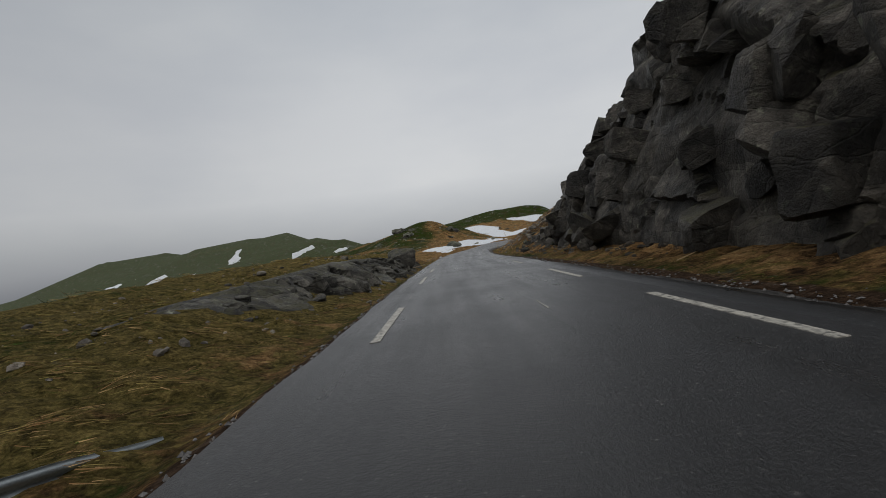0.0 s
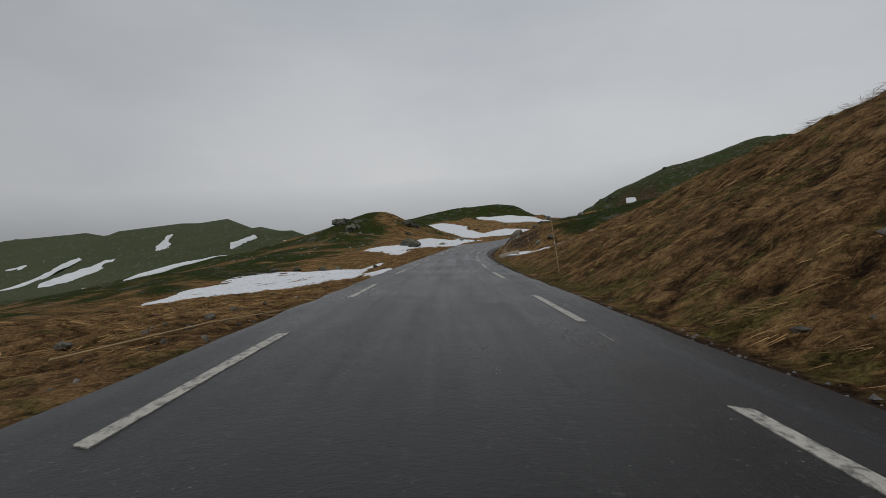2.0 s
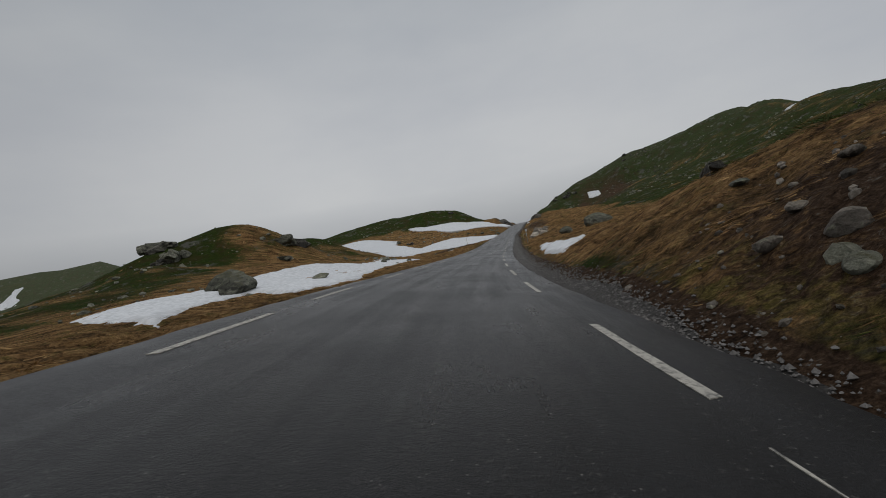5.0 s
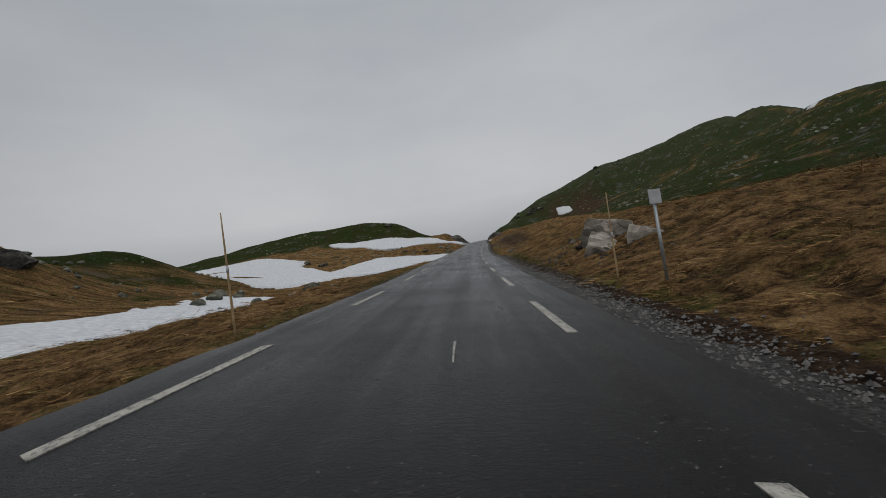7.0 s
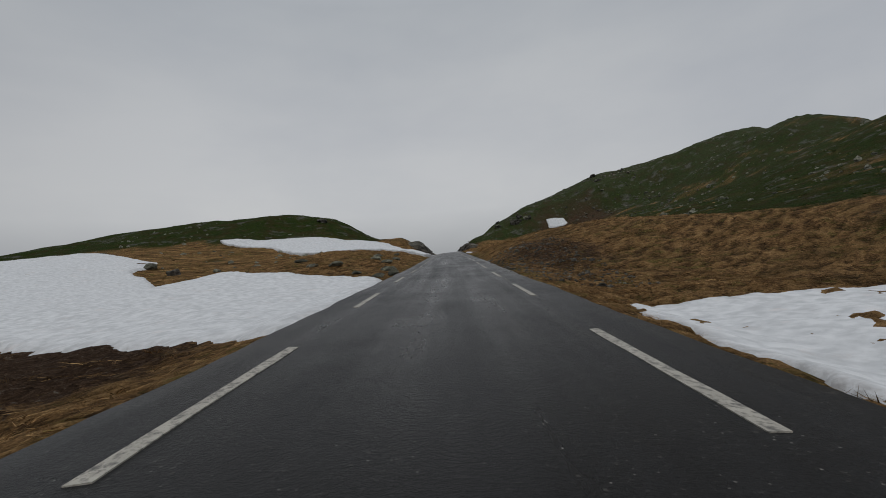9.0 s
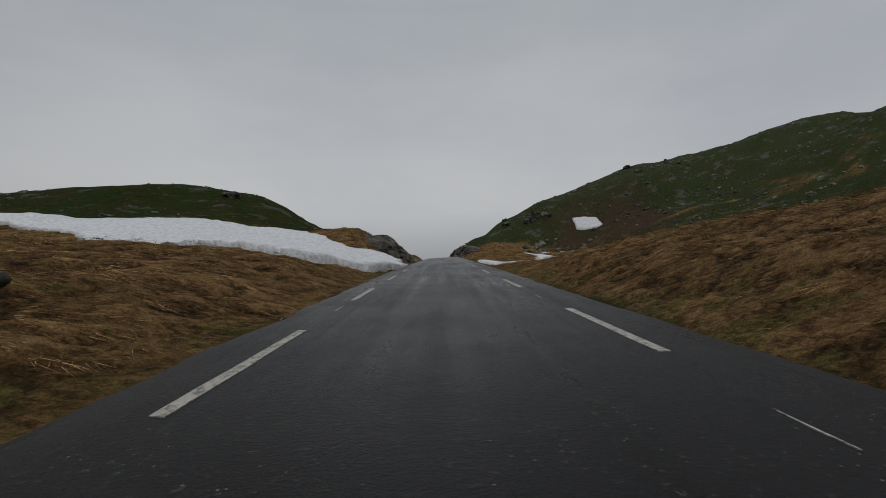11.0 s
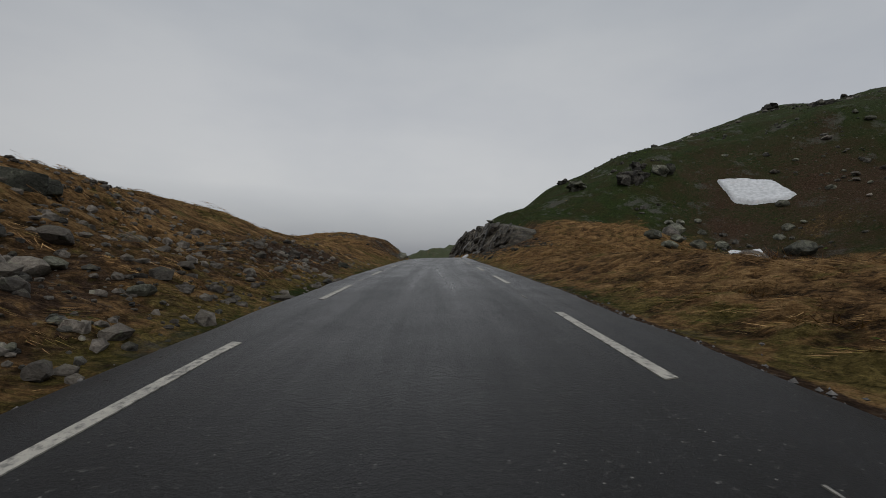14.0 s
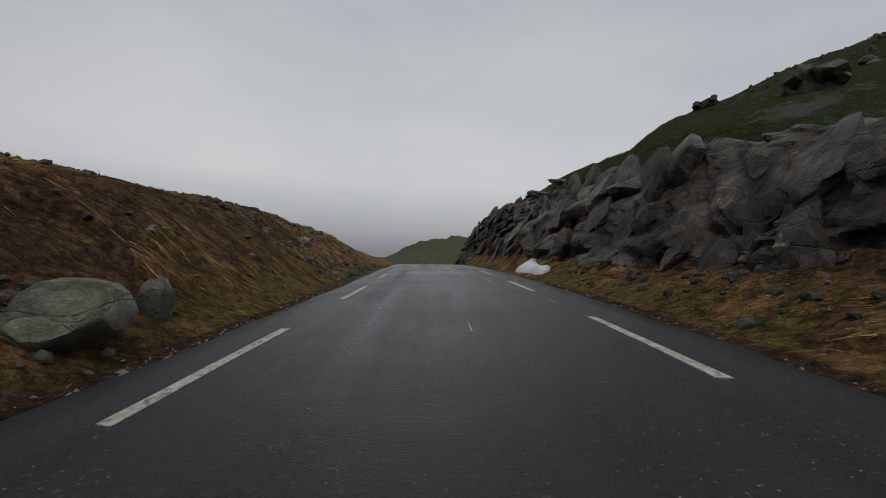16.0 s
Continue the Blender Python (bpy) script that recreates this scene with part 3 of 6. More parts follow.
def part(name, bm, mat, parent, label=""):
    """One mesh from a bmesh, linked under a thing or a part."""
    me = bpy.data.meshes.new(name)
    bm.to_mesh(me)
    bm.free()
    me.materials.append(mat)
    ob = new(name, me)
    if parent:
        ob.parent = parent
        ob.matrix_parent_inverse = parent.matrix_basis.inverted()
    if label:
        ob["label"] = label
    return ob


def tube(points, radii, sides=10):
    """A capped tube through points."""
    bm = bmesh.new()
    rings = []
    pts = [Vector(p) for p in points]
    for i, p in enumerate(pts):
        d = (pts[min(i + 1, len(pts) - 1)] - pts[max(i - 1, 0)]).normalized()
        q = d.to_track_quat("Z", "Y")
        rings.append([bm.verts.new(p + q @ Vector((radii[i] * math.cos(a), radii[i] * math.sin(a), 0))) for a in np.arange(sides) * 2 * math.pi / sides])
    for a, b in zip(rings, rings[1:]):
        for k in range(sides):
            bm.faces.new((a[k], a[(k + 1) % sides], b[(k + 1) % sides], b[k])).smooth = True
    bm.faces.new(rings[0][::-1])
    bm.faces.new(rings[-1])
    return bm


# ---- snow outlines: station and offset of the corners, thickness, softness of the rim, dirt ----
SNOWS = [
    ("snow_field", [(105.6, -36), (108, -34), (116, -37), (120.3, -36.8), (118, -25.6), (119.8, -21.7), (118, -17.5), (107, -11.6), (96.2, -11.2), (92, -9.6), (82.5, -6.4), (77.5, -4.6), (78, -3.2), (70, -2.8), (63, -3.0), (69.5, -3.9), (78, -7.5), (79.5, -10.5), (82.2, -17.6), (95.6, -35)], 0.16, 0.5, 0.2, "flat old snow field below the verge"),
    ("snow_field", [(149.5, -31.2), (153.5, -31.1), (158, -26.4), (165, -27), (180, -25), (196, -26), (214, -27), (208, -22.8), (190, -16.5), (172, -12.6), (162, -11.6), (150, -10.4), (149.4, -12), (153, -16.2), (154.2, -19), (150, -20.4), (147, -23)], 0.18, 0.6, 0.2, "broken snow lying between lichen boulders"),
    ("snow_patch", [(130, -8), (134, -9.4), (142, -14.5), (149, -20.5), (150.5, -23), (148, -25.5), (144, -24), (138, -17), (131.5, -10.5)], 0.13, 0.6, 0.3, "thin snow remnant among brown grass"),
    ("snow_field", [(226.5, -3.1), (231, -2.75), (238, -2.75), (243, -2.75), (246.2, -2.95), (248, -3.5), (249.2, -4.6), (250.4, -6.4), (251.3, -9.4), (253.2, -11.7), (253.8, -15.8), (262, -24), (274.5, -34.5), (281, -41), (291, -43.1), (296, -53.6), (307, -72), (308, -88), (300, -104), (270, -80), (250, -52), (228.2, -25.3), (231.6, -22), (235.3, -17.9), (231, -10.5), (228, -5.5)], 0.28, 0.8, 0.25, "wide old snow field filling the hollow"),
    ("snow_patch", [(207.8, -27), (213, -26), (219, -29.5), (222, -28.6), (218.7, -25.5), (216, -19), (205, -11.8), (196, -7.4), (191.5, -5.6), (188.8, -5.8), (188, -7.2), (195.9, -17.5), (203, -26)], 0.14, 0.6, 0.25, "snow patch behind the grassy berm"),
    ("snow_bank", [(288, -3.4), (296, -2.75), (301.2, -2.7), (303.7, -2.78), (305.2, -2.95), (307.7, -3.35), (311.4, -3.95), (313.4, -5.2), (314.2, -6.3), (313.4, -7.4), (312.5, -8.2), (312.1, -9.2), (312.8, -10.9), (319.5, -16.2), (320.8, -19.2), (319.8, -21.6), (320, -28), (318, -36), (314, -46), (312, -44), (308, -33), (297, -20), (288, -10), (284, -6)], 0.42, 0.3, 0.75, "thick snow bank undercut along the road edge"),
    ("snow_patch", [(83.8, 4.1), (88.5, 4.1), (93.4, 4.7), (94.7, 5.8), (91.4, 7.1), (89, 8.4), (88.1, 9.9), (90.6, 11.6), (89.5, 12.9), (86.9, 13.1), (84.8, 11.5), (83.6, 9.9), (81.9, 8.4), (82.6, 6.5), (83.2, 4.8)], 0.3, 0.14, 0.8, "undercut snow drift over the culvert"),
    ("snow_patch", [(222, 4.0), (225, 4.3), (229.1, 4.3), (232.6, 5.2), (232.6, 7.7), (232.2, 10.6), (231.6, 13.9), (228, 17.5), (224, 17), (221.6, 12), (223.2, 8), (222.4, 5.5)], 0.14, 0.3, 0.5, "snow drift in the hollow beside the road"),
    ("snow_patch", [(333, 11.8), (331, 15.8), (327.9, 17.2), (321.6, 17.8), (314, 18), (306, 16), (298, 12), (294, 6), (296, 3.1), (301, 2.85), (304.8, 3.0), (308, 3.8), (311.8, 5.1), (311.1, 6.2), (309.0, 7.0), (308.7, 8.1), (311.6, 9.0), (316.1, 9.9), (324, 11.6)], 0.18, 0.25, 0.5, "snow wrapped round a tongue of brown grass"),
    ("snow_patch", [(394.4, 36.2), (393.6, 39.5), (392.2, 42), (388.3, 42.2), (388.0, 39.8), (390.5, 36.2)], 0.3, 0.4, 0.2, "small snow patch high on the green hillside"),
    ("snow_patch", [(324, 105), (327, 104.5), (332, 109), (329, 111)], 0.4, 0.6, 0.2, "small snow patch under the hilltop"),
    ("snow_patch", [(369, 20.6), (366.5, 22.4), (358, 21), (350, 19), (342, 17.6), (342, 16.4), (352, 17), (362, 18.8)], 0.2, 0.35, 0.3, "thin snow strip at the foot of the hillside"),
    ("snow_patch", [(314.6, 4.6), (317, 5.0), (317, 5.6), (314.4, 5.2)], 0.08, 0.2, 0.4, "last scrap of snow in matted grass"),
    ("snow_patch", [(376.6, 26.4), (380.2, 28.6), (380.4, 32.1), (378.4, 31.4), (377.4, 29)], 0.2, 0.35, 0.3, "small snow remnant between boulders"),
    ("snow_patch", [(355, 11.4), (358.5, 11.7), (358, 12.6), (355, 12.4)], 0.15, 0.2, 0.4, "last scrap of snow in matted grass"),
    ("snow_patch", [(139.4, 4.2), (142.8, 5.7), (150.4, 5.3), (158, 4.6), (150, 4.2), (146, 3.9)], 0.12, 0.25, 0.4, "snow remnant beside a dark boulder"),
    ("snow_patch", [(389.6, 3.3), (393.5, 3.2), (393.8, 4.0), (390, 3.9)], 0.2, 0.25, 0.5, "snow remnant at the foot of the rock cutting"),
]


def plan_xy(s, u):
    px, py, _z, _b, dx, dy = along(np.asarray(s, float))
    u = np.asarray(u, float)
    return px + u * dy, py - u * dx


def inside(x, y, corners):
    """Distance to an outline, positive inside."""
    cx, cy = plan_xy(*np.array(corners, float).T)
    best, odd = np.full(np.shape(x), 1e9), np.zeros(np.shape(x), bool)
    for i in range(len(cx)):
        ax, ay, bx, by = cx[i - 1], cy[i - 1], cx[i], cy[i]
        w = np.clip(((x - ax) * (bx - ax) + (y - ay) * (by - ay)) / ((bx - ax) ** 2 + (by - ay) ** 2), 0, 1)
        best = np.minimum(best, np.hypot(x - ax - w * (bx - ax), y - ay - w * (by - ay)))
        odd ^= ((ay > y) != (by > y)) & (x < (bx - ax) * (y - ay) / (by - ay + 1e-12) + ax)
    return np.where(odd, best, -best)


def snow_at(x, y):
    d = np.full(np.shape(x), -1e9)
    for _n, corners, *_rest in SNOWS:
        d = np.maximum(d, inside(x, y, corners))
    return d


# bare or stony stretches: station, offset, half length, half width, strength
BARE = [(40, 6, 6, 3, 0.6), (41, -5, 6, 2, 0.55), (106, 6.5, 9, 3.5, 0.68), (122, 6, 7, 3, 0.75), (188, 6, 5, 3, 0.4), (228, -11, 9, 6.5, 1.0), (331, -5.5, 13, 3.2, 0.78), (351, -5, 6, 2, 0.7),
        (386, -6, 12, 4, 0.48), (379, 7, 9, 4, 0.7), (374, -4.6, 7, 2.0, 0.5), (250, 6, 13, 4.5, 0.62), (320, -4.5, 5, 3, 0.5), (385, 48, 22, 14, 0.6), (380, 30, 20, 8, 0.4), (22, -5, 12, 2, 0.3), (5, 4.5, 30, 1.2, 0.2)]


def shoulder(s, u):
    """Where crushed stone widens the verge."""
    return ramp(s, 118, 130) * (1 - ramp(s, 206, 218)) * (np.asarray(u) > 0)


def cover(x, y):
    """How much of dry grass, green heath and bare soil the ground carries."""
    s, u = station(x, y)
    d = np.abs(u)
    n1, n2 = fractal(x / 5, y / 5, 71, 4), fractal(x / 17, y / 17, 72, 3)
    green = ramp(u, 14, 32) * (0.82 + 0.25 * n2) * (1 - 0.8 * np.exp(-((s - 362) / 16) ** 2 - ((u - 24) / 10) ** 2)) + ramp(-u, 22, 44) * (0.62 + 0.5 * n2) * (1 - 0.7 * ramp(s, 225, 262) * (1 - ramp(s, 314, 332)) * (1 - ramp(-u, 48, 70)))
    green = green + 0.55 * np.exp(-((d - half_width(s, u) - 0.75 - 0.7 * shoulder(s, u)) / 0.45) ** 2) * (0.75 + n1) + 0.12 * ramp(-u, 2.6, 5) * (1 - ramp(s, 48, 70)) + 0.6 * n1 * ramp(d, 3, 6) + ramp(-u, 90, 140) * 0.4 + ramp(s, 440, 520) * 0.9
    green = green + ramp(u, 7, 10) * ramp(s, 380, 390) * 0.95 + ramp(-u, 11, 19) * ramp(s, 308, 320) * (1 - ramp(s, 345, 352)) * 0.8 + ramp(u, 6, 12) * (1 - ramp(np.abs(s - 118), 18, 32)) * 0.75
    soil = 1.1 * (1 - ramp(d - half_width(s, u) - 0.7 * shoulder(s, u), 0.4, 0.75)) + 0.16 * ramp(n1, 0.05, 0.6) * ramp(d, 3, 5)
    soil = soil * (1 - ramp(s, 440, 465))
    for bs, bu, ls, lu, k in BARE:
        soil = soil + k * np.exp(-((s - bs) / ls) ** 2 - ((u - bu) / lu) ** 2)
    return np.stack([np.clip(1 - green, 0, 1), np.clip(green, 0, 1), np.clip(soil, 0, 1.1)], -1)


def mossiness(x, y):
    """Where yellow-green moss and short grass take over from dead grass."""
    s, u = station(x, y)
    d = np.abs(u) - half_width(s, u)
    return np.clip(ramp(-u, 2.6, 5) * (1 - ramp(s, 30, 44)) * 0.65 + np.exp(-((d - 1.0) / 0.7) ** 2) * 0.28 + 0.3 * fractal(x / 9, y / 9, 77, 3), 0, 1)


# ---- the land ----
def build_land():
    rows = np.r_[-3000, -1800, -1000, -600, -400, -260, -180, -130, -100, np.arange(-80, -30, 2.0), np.arange(-30, 415, 0.28), np.arange(415, 520, 1.5), np.arange(520, 900, 8.0), 960, 1040, 1150, 1300, 1600, 2000, 2600, 3400]
    half = np.r_[np.arange(0, 2.1, 0.7), np.arange(2.1, 10, 0.22), np.arange(10, 24, 0.5), np.arange(24, 60, 1.3), np.arange(60, 150, 2.8), 155, 165, 180, 200, 225, 255, 290, 330, 380, 440, 510, 600, 720, 900, 1150, 1500, 2000, 2800]
    cols = np.r_[-half[:0:-1], half]
    cx = np.interp(rows, LINE[:, 1], LINE[:, 0])
    cx = np.where(rows > LINE[-1, 1], LINE[-1, 0], cx)
    x, y = cx[:, None] + cols[None, :], np.repeat(rows[:, None], len(cols), 1)
    z = ground(x, y)
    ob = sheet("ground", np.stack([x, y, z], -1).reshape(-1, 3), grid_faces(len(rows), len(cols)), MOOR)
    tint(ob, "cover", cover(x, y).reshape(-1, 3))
    # tussock crowns, moss, and a weight for the haze painted on far land
    tint(ob, "growth_haze", np.stack([lumps(x, y, *TUSSOCK), mossiness(x, y), ramp(np.hypot(x + 40, y - 150), 180, 420)], -1).reshape(-1, 3))
    tagged(ob, "rough moorland of brown grass, green heath and bare soil", "moorland", kind="structure")


build_land()


# ---- the road ----
def road_z(s, u):
    _x, _y, z, bank, _dx, _dy = along(s)
    return z - u * np.tan(np.radians(bank)) + 0.015 * (1 - (np.abs(u) / 2.2) ** 2) + 0.008 * fractal(np.asarray(s) / 6, np.asarray(u) / 1.2, 90, 3)


def ribbon(name, s0, s1, inset, lift, mat, deep):
    ss = np.arange(s0, s1, 0.3)
    across = np.linspace(-1, 1, 17)
    left = half_width(ss, -1) - inset + 0.07 * fractal(ss / 1.1, ss * 0, 91, 4)
    right = half_width(ss, 1) - inset + 0.07 * fractal(ss / 1.1, ss * 0 + 9, 92, 4) + 0.25 * np.exp(-((ss - 192) / 12) ** 2)
    u = np.where(across < 0, across * left[:, None], across * right[:, None])
    s2 = np.repeat(ss[:, None], 17, 1)
    z = road_z(s2, u) + lift
    z[0] -= deep
    z[-1] -= deep
    edge = np.concatenate([u[:, :1] - 0.06, u, u[:, -1:] + 0.06], 1)
    zz = np.concatenate([z[:, :1] - deep, z, z[:, -1:] - deep], 1)
    s3 = np.repeat(ss[:, None], 19, 1)
    x, y = plan_xy(s3, edge)
    ob = sheet(name, np.stack([x, y, zz], -1).reshape(-1, 3), grid_faces(len(ss), 19), mat)
    uv = ob.data.uv_layers.new(name="UVMap")
    idx = np.zeros(len(ob.data.loops), np.int32)
    ob.data.loops.foreach_get("vertex_index", idx)
    uv.data.foreach_set("uv", np.stack([edge.ravel()[idx], s3.ravel()[idx]], 1).astype(np.float32).ravel())
    return ob


road = tagged(ribbon("road", -55, 470, 0.0, 0.02, ASPHALT, 0.22), "narrow wet asphalt road with ragged edges", "road", kind="structure")
fresh_stretch = ribbon("road_patch", 86.3, 113.0, 0.02, 0.027, PATCHED, 0.02)
tagged(fresh_stretch, "newer darker stretch of asphalt with crisp lines", "road", kind="structure")

def edge_strip(s0, s1):
    """A later widening along the right edge, darker, with a ragged seam."""
    ss = np.arange(s0, s1, 0.3)
    inner = line_at(ss, 1) + 0.22 + 0.035 * fractal(ss / 1.6, ss * 0 + 3, 97, 4)
    outer = half_width(ss, 1) - 0.03 + 0.07 * fractal(ss / 1.1, ss * 0 + 9, 92, 4)
    w = np.linspace(0, 1, 5)[None, :]
    u = inner[:, None] * (1 - w) + outer[:, None] * w
    s2 = np.repeat(ss[:, None], 5, 1)
    z = road_z(s2, u) + 0.026 + 0.012 * np.sin(math.pi * w)
    z[:, 0] -= 0.02
    z[:, -1] -= 0.03
    x, y = plan_xy(s2, u)
    ob = sheet("road_edge", np.stack([x, y, z], -1).reshape(-1, 3), grid_faces(len(ss), 5), PATCHED)
    uv = ob.data.uv_layers.new(name="UVMap")
    idx = np.zeros(len(ob.data.loops), np.int32)
    ob.data.loops.foreach_get("vertex_index", idx)
    uv.data.foreach_set("uv", np.stack([u.ravel()[idx], s2.ravel()[idx]], 1).astype(np.float32).ravel())
    return tagged(ob, "darker asphalt strip laid along the road's edge", "road", kind="structure")


edge_strip(-30, 86)

# where the dashes begin; between known ones they are spaced evenly at about 6 m
STARTS_LEFT = [-25, -1, 4.9, 12.4, 17.9, 24.4, 30.1, 37.2, 42.8, 49.1, 55.2, 61.9, 67.6, 73.6, 79.6, 86.6, 92.7, 98.5, 105.1, 110.6, 115.8, 121.6, 126.4, 183.0, 188.3, 195.0, 200.6, 207.4, 213.2, 219.2, 225.2, 231.6, 237.7,
               243.1, 249.0, 302.3, 308.1, 313.9, 320.8, 326.8, 333.8, 339.8, 346.3, 352.4, 358.2, 364.9, 370.8, 376.5, 382.2, 424]
STARTS_RIGHT = [-27.1, 2.9, 8.6, 15.8, 21.7, 27.7, 34.4, 40.5, 46.7, 52.3, 59.1, 64.8, 70.9, 76.7, 83.7, 89.8, 95.8, 102.2, 109.2, 115.0, 120.2, 127.0, 184.5, 190.4, 196.0, 202.3, 208.2, 214.3, 219.5, 225.8, 231.6, 237.9,
                243.0, 248.9, 255.3, 299.8, 305.8, 311.2, 317.0, 323.5, 329.4, 335.2, 342.1, 347.8, 353.9, 359.2, 365.8, 371.8, 377.2, 383.4, 425.6]
DASH = 2.75


def stripe(name, s0, s1, u0, wide, mat, lift):
    ss = np.linspace(s0, s1, max(3, int((s1 - s0) / 0.5) + 1))
    u = line_at(ss, u0) * u0 if abs(u0) == 1 else ss * 0 + u0
    verts = []
    ragged = random.Random(int(s0 * 31 + u0 * 7))
    for i, (s, c) in enumerate(zip(ss, u)):
        for e in (-0.5, 0.5):
            sj = s + (ragged.uniform(-0.04, 0.04) if i in (0, len(ss) - 1) else 0)
            uj = c + e * wide + ragged.uniform(-0.006, 0.006)
            x, y = plan_xy(sj, uj)
            verts.append((float(x), float(y), float(road_z(sj, uj)) + lift))
    top = len(verts)
    verts += [(x, y, z - 0.012) for x, y, z in verts]
    faces = []
    n = len(ss)
    for i in range(n - 1):
        a = 2 * i
        faces += [(a, a + 1, a + 3, a + 2), (a, a + 2, a + 2 + top, a + top), (a + 1, a + 1 + top, a + 3 + top, a + 3)]
    faces += [(0, top, top + 1, 1), (top - 2, top - 1, 2 * top - 1, 2 * top - 2)]
    ob = sheet(name, verts, faces, mat, smooth=False)
    ob.parent = road
    return ob


def edge_lines():
    rng = random.Random(4)
    for sign, known in ((-1, STARTS_LEFT), (1, STARTS_RIGHT)):
        for a, b in zip(known, known[1:]):
            n = max(1, round((b - a) / 6.05))
            for k in range(n):
                s = a + (b - a) * k / n
                new_part = 86 < s < 112
                stripe("line_dash", s, s + DASH, sign, 0.10, FRESH if new_part else PAINT, 0.036 if new_part else 0.027)
                if rng.random() < 0.4 and not new_part:
                    w = sign * (float(line_at(s, sign)) - rng.uniform(-0.05, 0.12))
                    m = s + 4.5 + rng.uniform(-0.3, 0.3)
                    stripe("layout_mark", m - 0.25, m + 0.25, w, 0.014, PAINT, 0.026)
    for s, u in ((5.5, .35), (36, .2), (58, 0.9), (172, .3), (210.6, 0.45), (305, .1), (325, -.45), (331, .15), (379, .2), (355.2, -.85), (357, .1)):
        stripe("layout_mark", s, s + 0.8, u, 0.016, PAINT, 0.026)


edge_lines()


# ---- rock ----
def cells(a, b, seed):
    """Blocks of a broken face: an offset and tilt for each block, and how near its edge a place is."""
    ia, ib = np.floor(a), np.floor(b)
    best, second = np.full(a.shape, 9.0), np.full(a.shape, 9.0)
    off, ta, tb = np.zeros(a.shape), np.zeros(a.shape), np.zeros(a.shape)
    for da in (-1, 0, 1):
        for db in (-1, 0, 1):
            ja, jb = ia + da, ib + db
            ca, cb = ja + 0.15 + 0.7 * lattice(ja, jb, seed), jb + 0.15 + 0.7 * lattice(ja, jb, seed + 1)
            dist = np.hypot(a - ca, b - cb)
            near = dist < best
            second = np.where(near, best, np.minimum(second, dist))
            best = np.where(near, dist, best)
            h1, h2, h3 = (lattice(ja, jb, seed + k) - 0.5 for k in (2, 3, 4))
            off = np.where(near, 0.95 * h1 + h2 * (a - ca) * 1.1 + h3 * (b - cb) * 1.0, off)
    return off, second - best


def facets(a, b, seed, tilt=1.0):
    """A face of flat-sided blocks that meet in ridges and clefts."""
    ia, ib = np.floor(a), np.floor(b)
    out_by = np.full(a.shape, -9.0)
    for da in (-2, -1, 0, 1, 2):
        for db in (-2, -1, 0, 1, 2):
            ja, jb = ia + da, ib + db
            ca, cb = ja + lattice(ja, jb, seed), jb + lattice(ja, jb, seed + 1)
            h1, h2, h3 = (lattice(ja, jb, seed + k) - 0.5 for k in (2, 3, 4))
            pa, pb = a - ca, b - cb
            out_by = np.maximum(out_by, 0.8 * h1 + tilt * (h2 * pa + h3 * pb) - 1.3 * np.maximum(np.abs(pa + 0.5 * h2 * pb), np.abs(pb + 0.5 * h3 * pa)) ** 3.5)
    return out_by


def boulder_mesh(name, seed, detail, mat, flat=1.0, cuts=9, block=False):
    rng = random.Random(seed)
    bm = bmesh.new()
    bmesh.ops.create_icosphere(bm, subdivisions=detail, radius=1.0)
    planes = []
    for _ in range(cuts):
        n = Vector((rng.gauss(0, 1), rng.gauss(0, 1), rng.gauss(0, 0.8))).normalized()
        planes.append((n, rng.uniform(0.55, 0.86)))
    if block:   # split along joints: nearly square faces
        for axis in ((1, 0, 0), (-1, 0, 0), (0, 1, 0), (0, -1, 0), (0, 0, 1), (0, 0, -1)):
            n = (Vector(axis) + Vector((rng.gauss(0, 0.22), rng.gauss(0, 0.22), rng.gauss(0, 0.22)))).normalized()
            planes.append((n, rng.uniform(0.38, 0.62)))
    for v in bm.verts:
        p = v.co.copy()
        for n, d in planes:
            over = p.dot(n) - d
            if over > 0:
                p -= n * over * 0.93
        p *= 1 + 0.07 * noise.fractal(p * 1.6 + Vector((seed * 3.1, 0, 0)), 0.6, 2.1, 4) + 0.035 * noise.noise(p * 7 + Vector((0, seed, 0)))
        v.co = Vector((p.x, p.y, p.z * flat))
    for f in bm.faces:
        f.smooth = True
    me = bpy.data.meshes.new(name)
    bm.to_mesh(me)
    bm.free()
    me.set_sharp_from_angle(angle=0.5)
    me.materials.append(mat)
    return me


BLOCKS = {m: [boulder_mesh("rock_block", 900 + 7 * k + i, 3 if m in (CLIFF, CUTTING) else 2, m, 1.0, 5, True) for i in range(4)] for k, m in enumerate((CLIFF, ROCK, STONE, CUTTING, MOSSROCK, SLAB))}


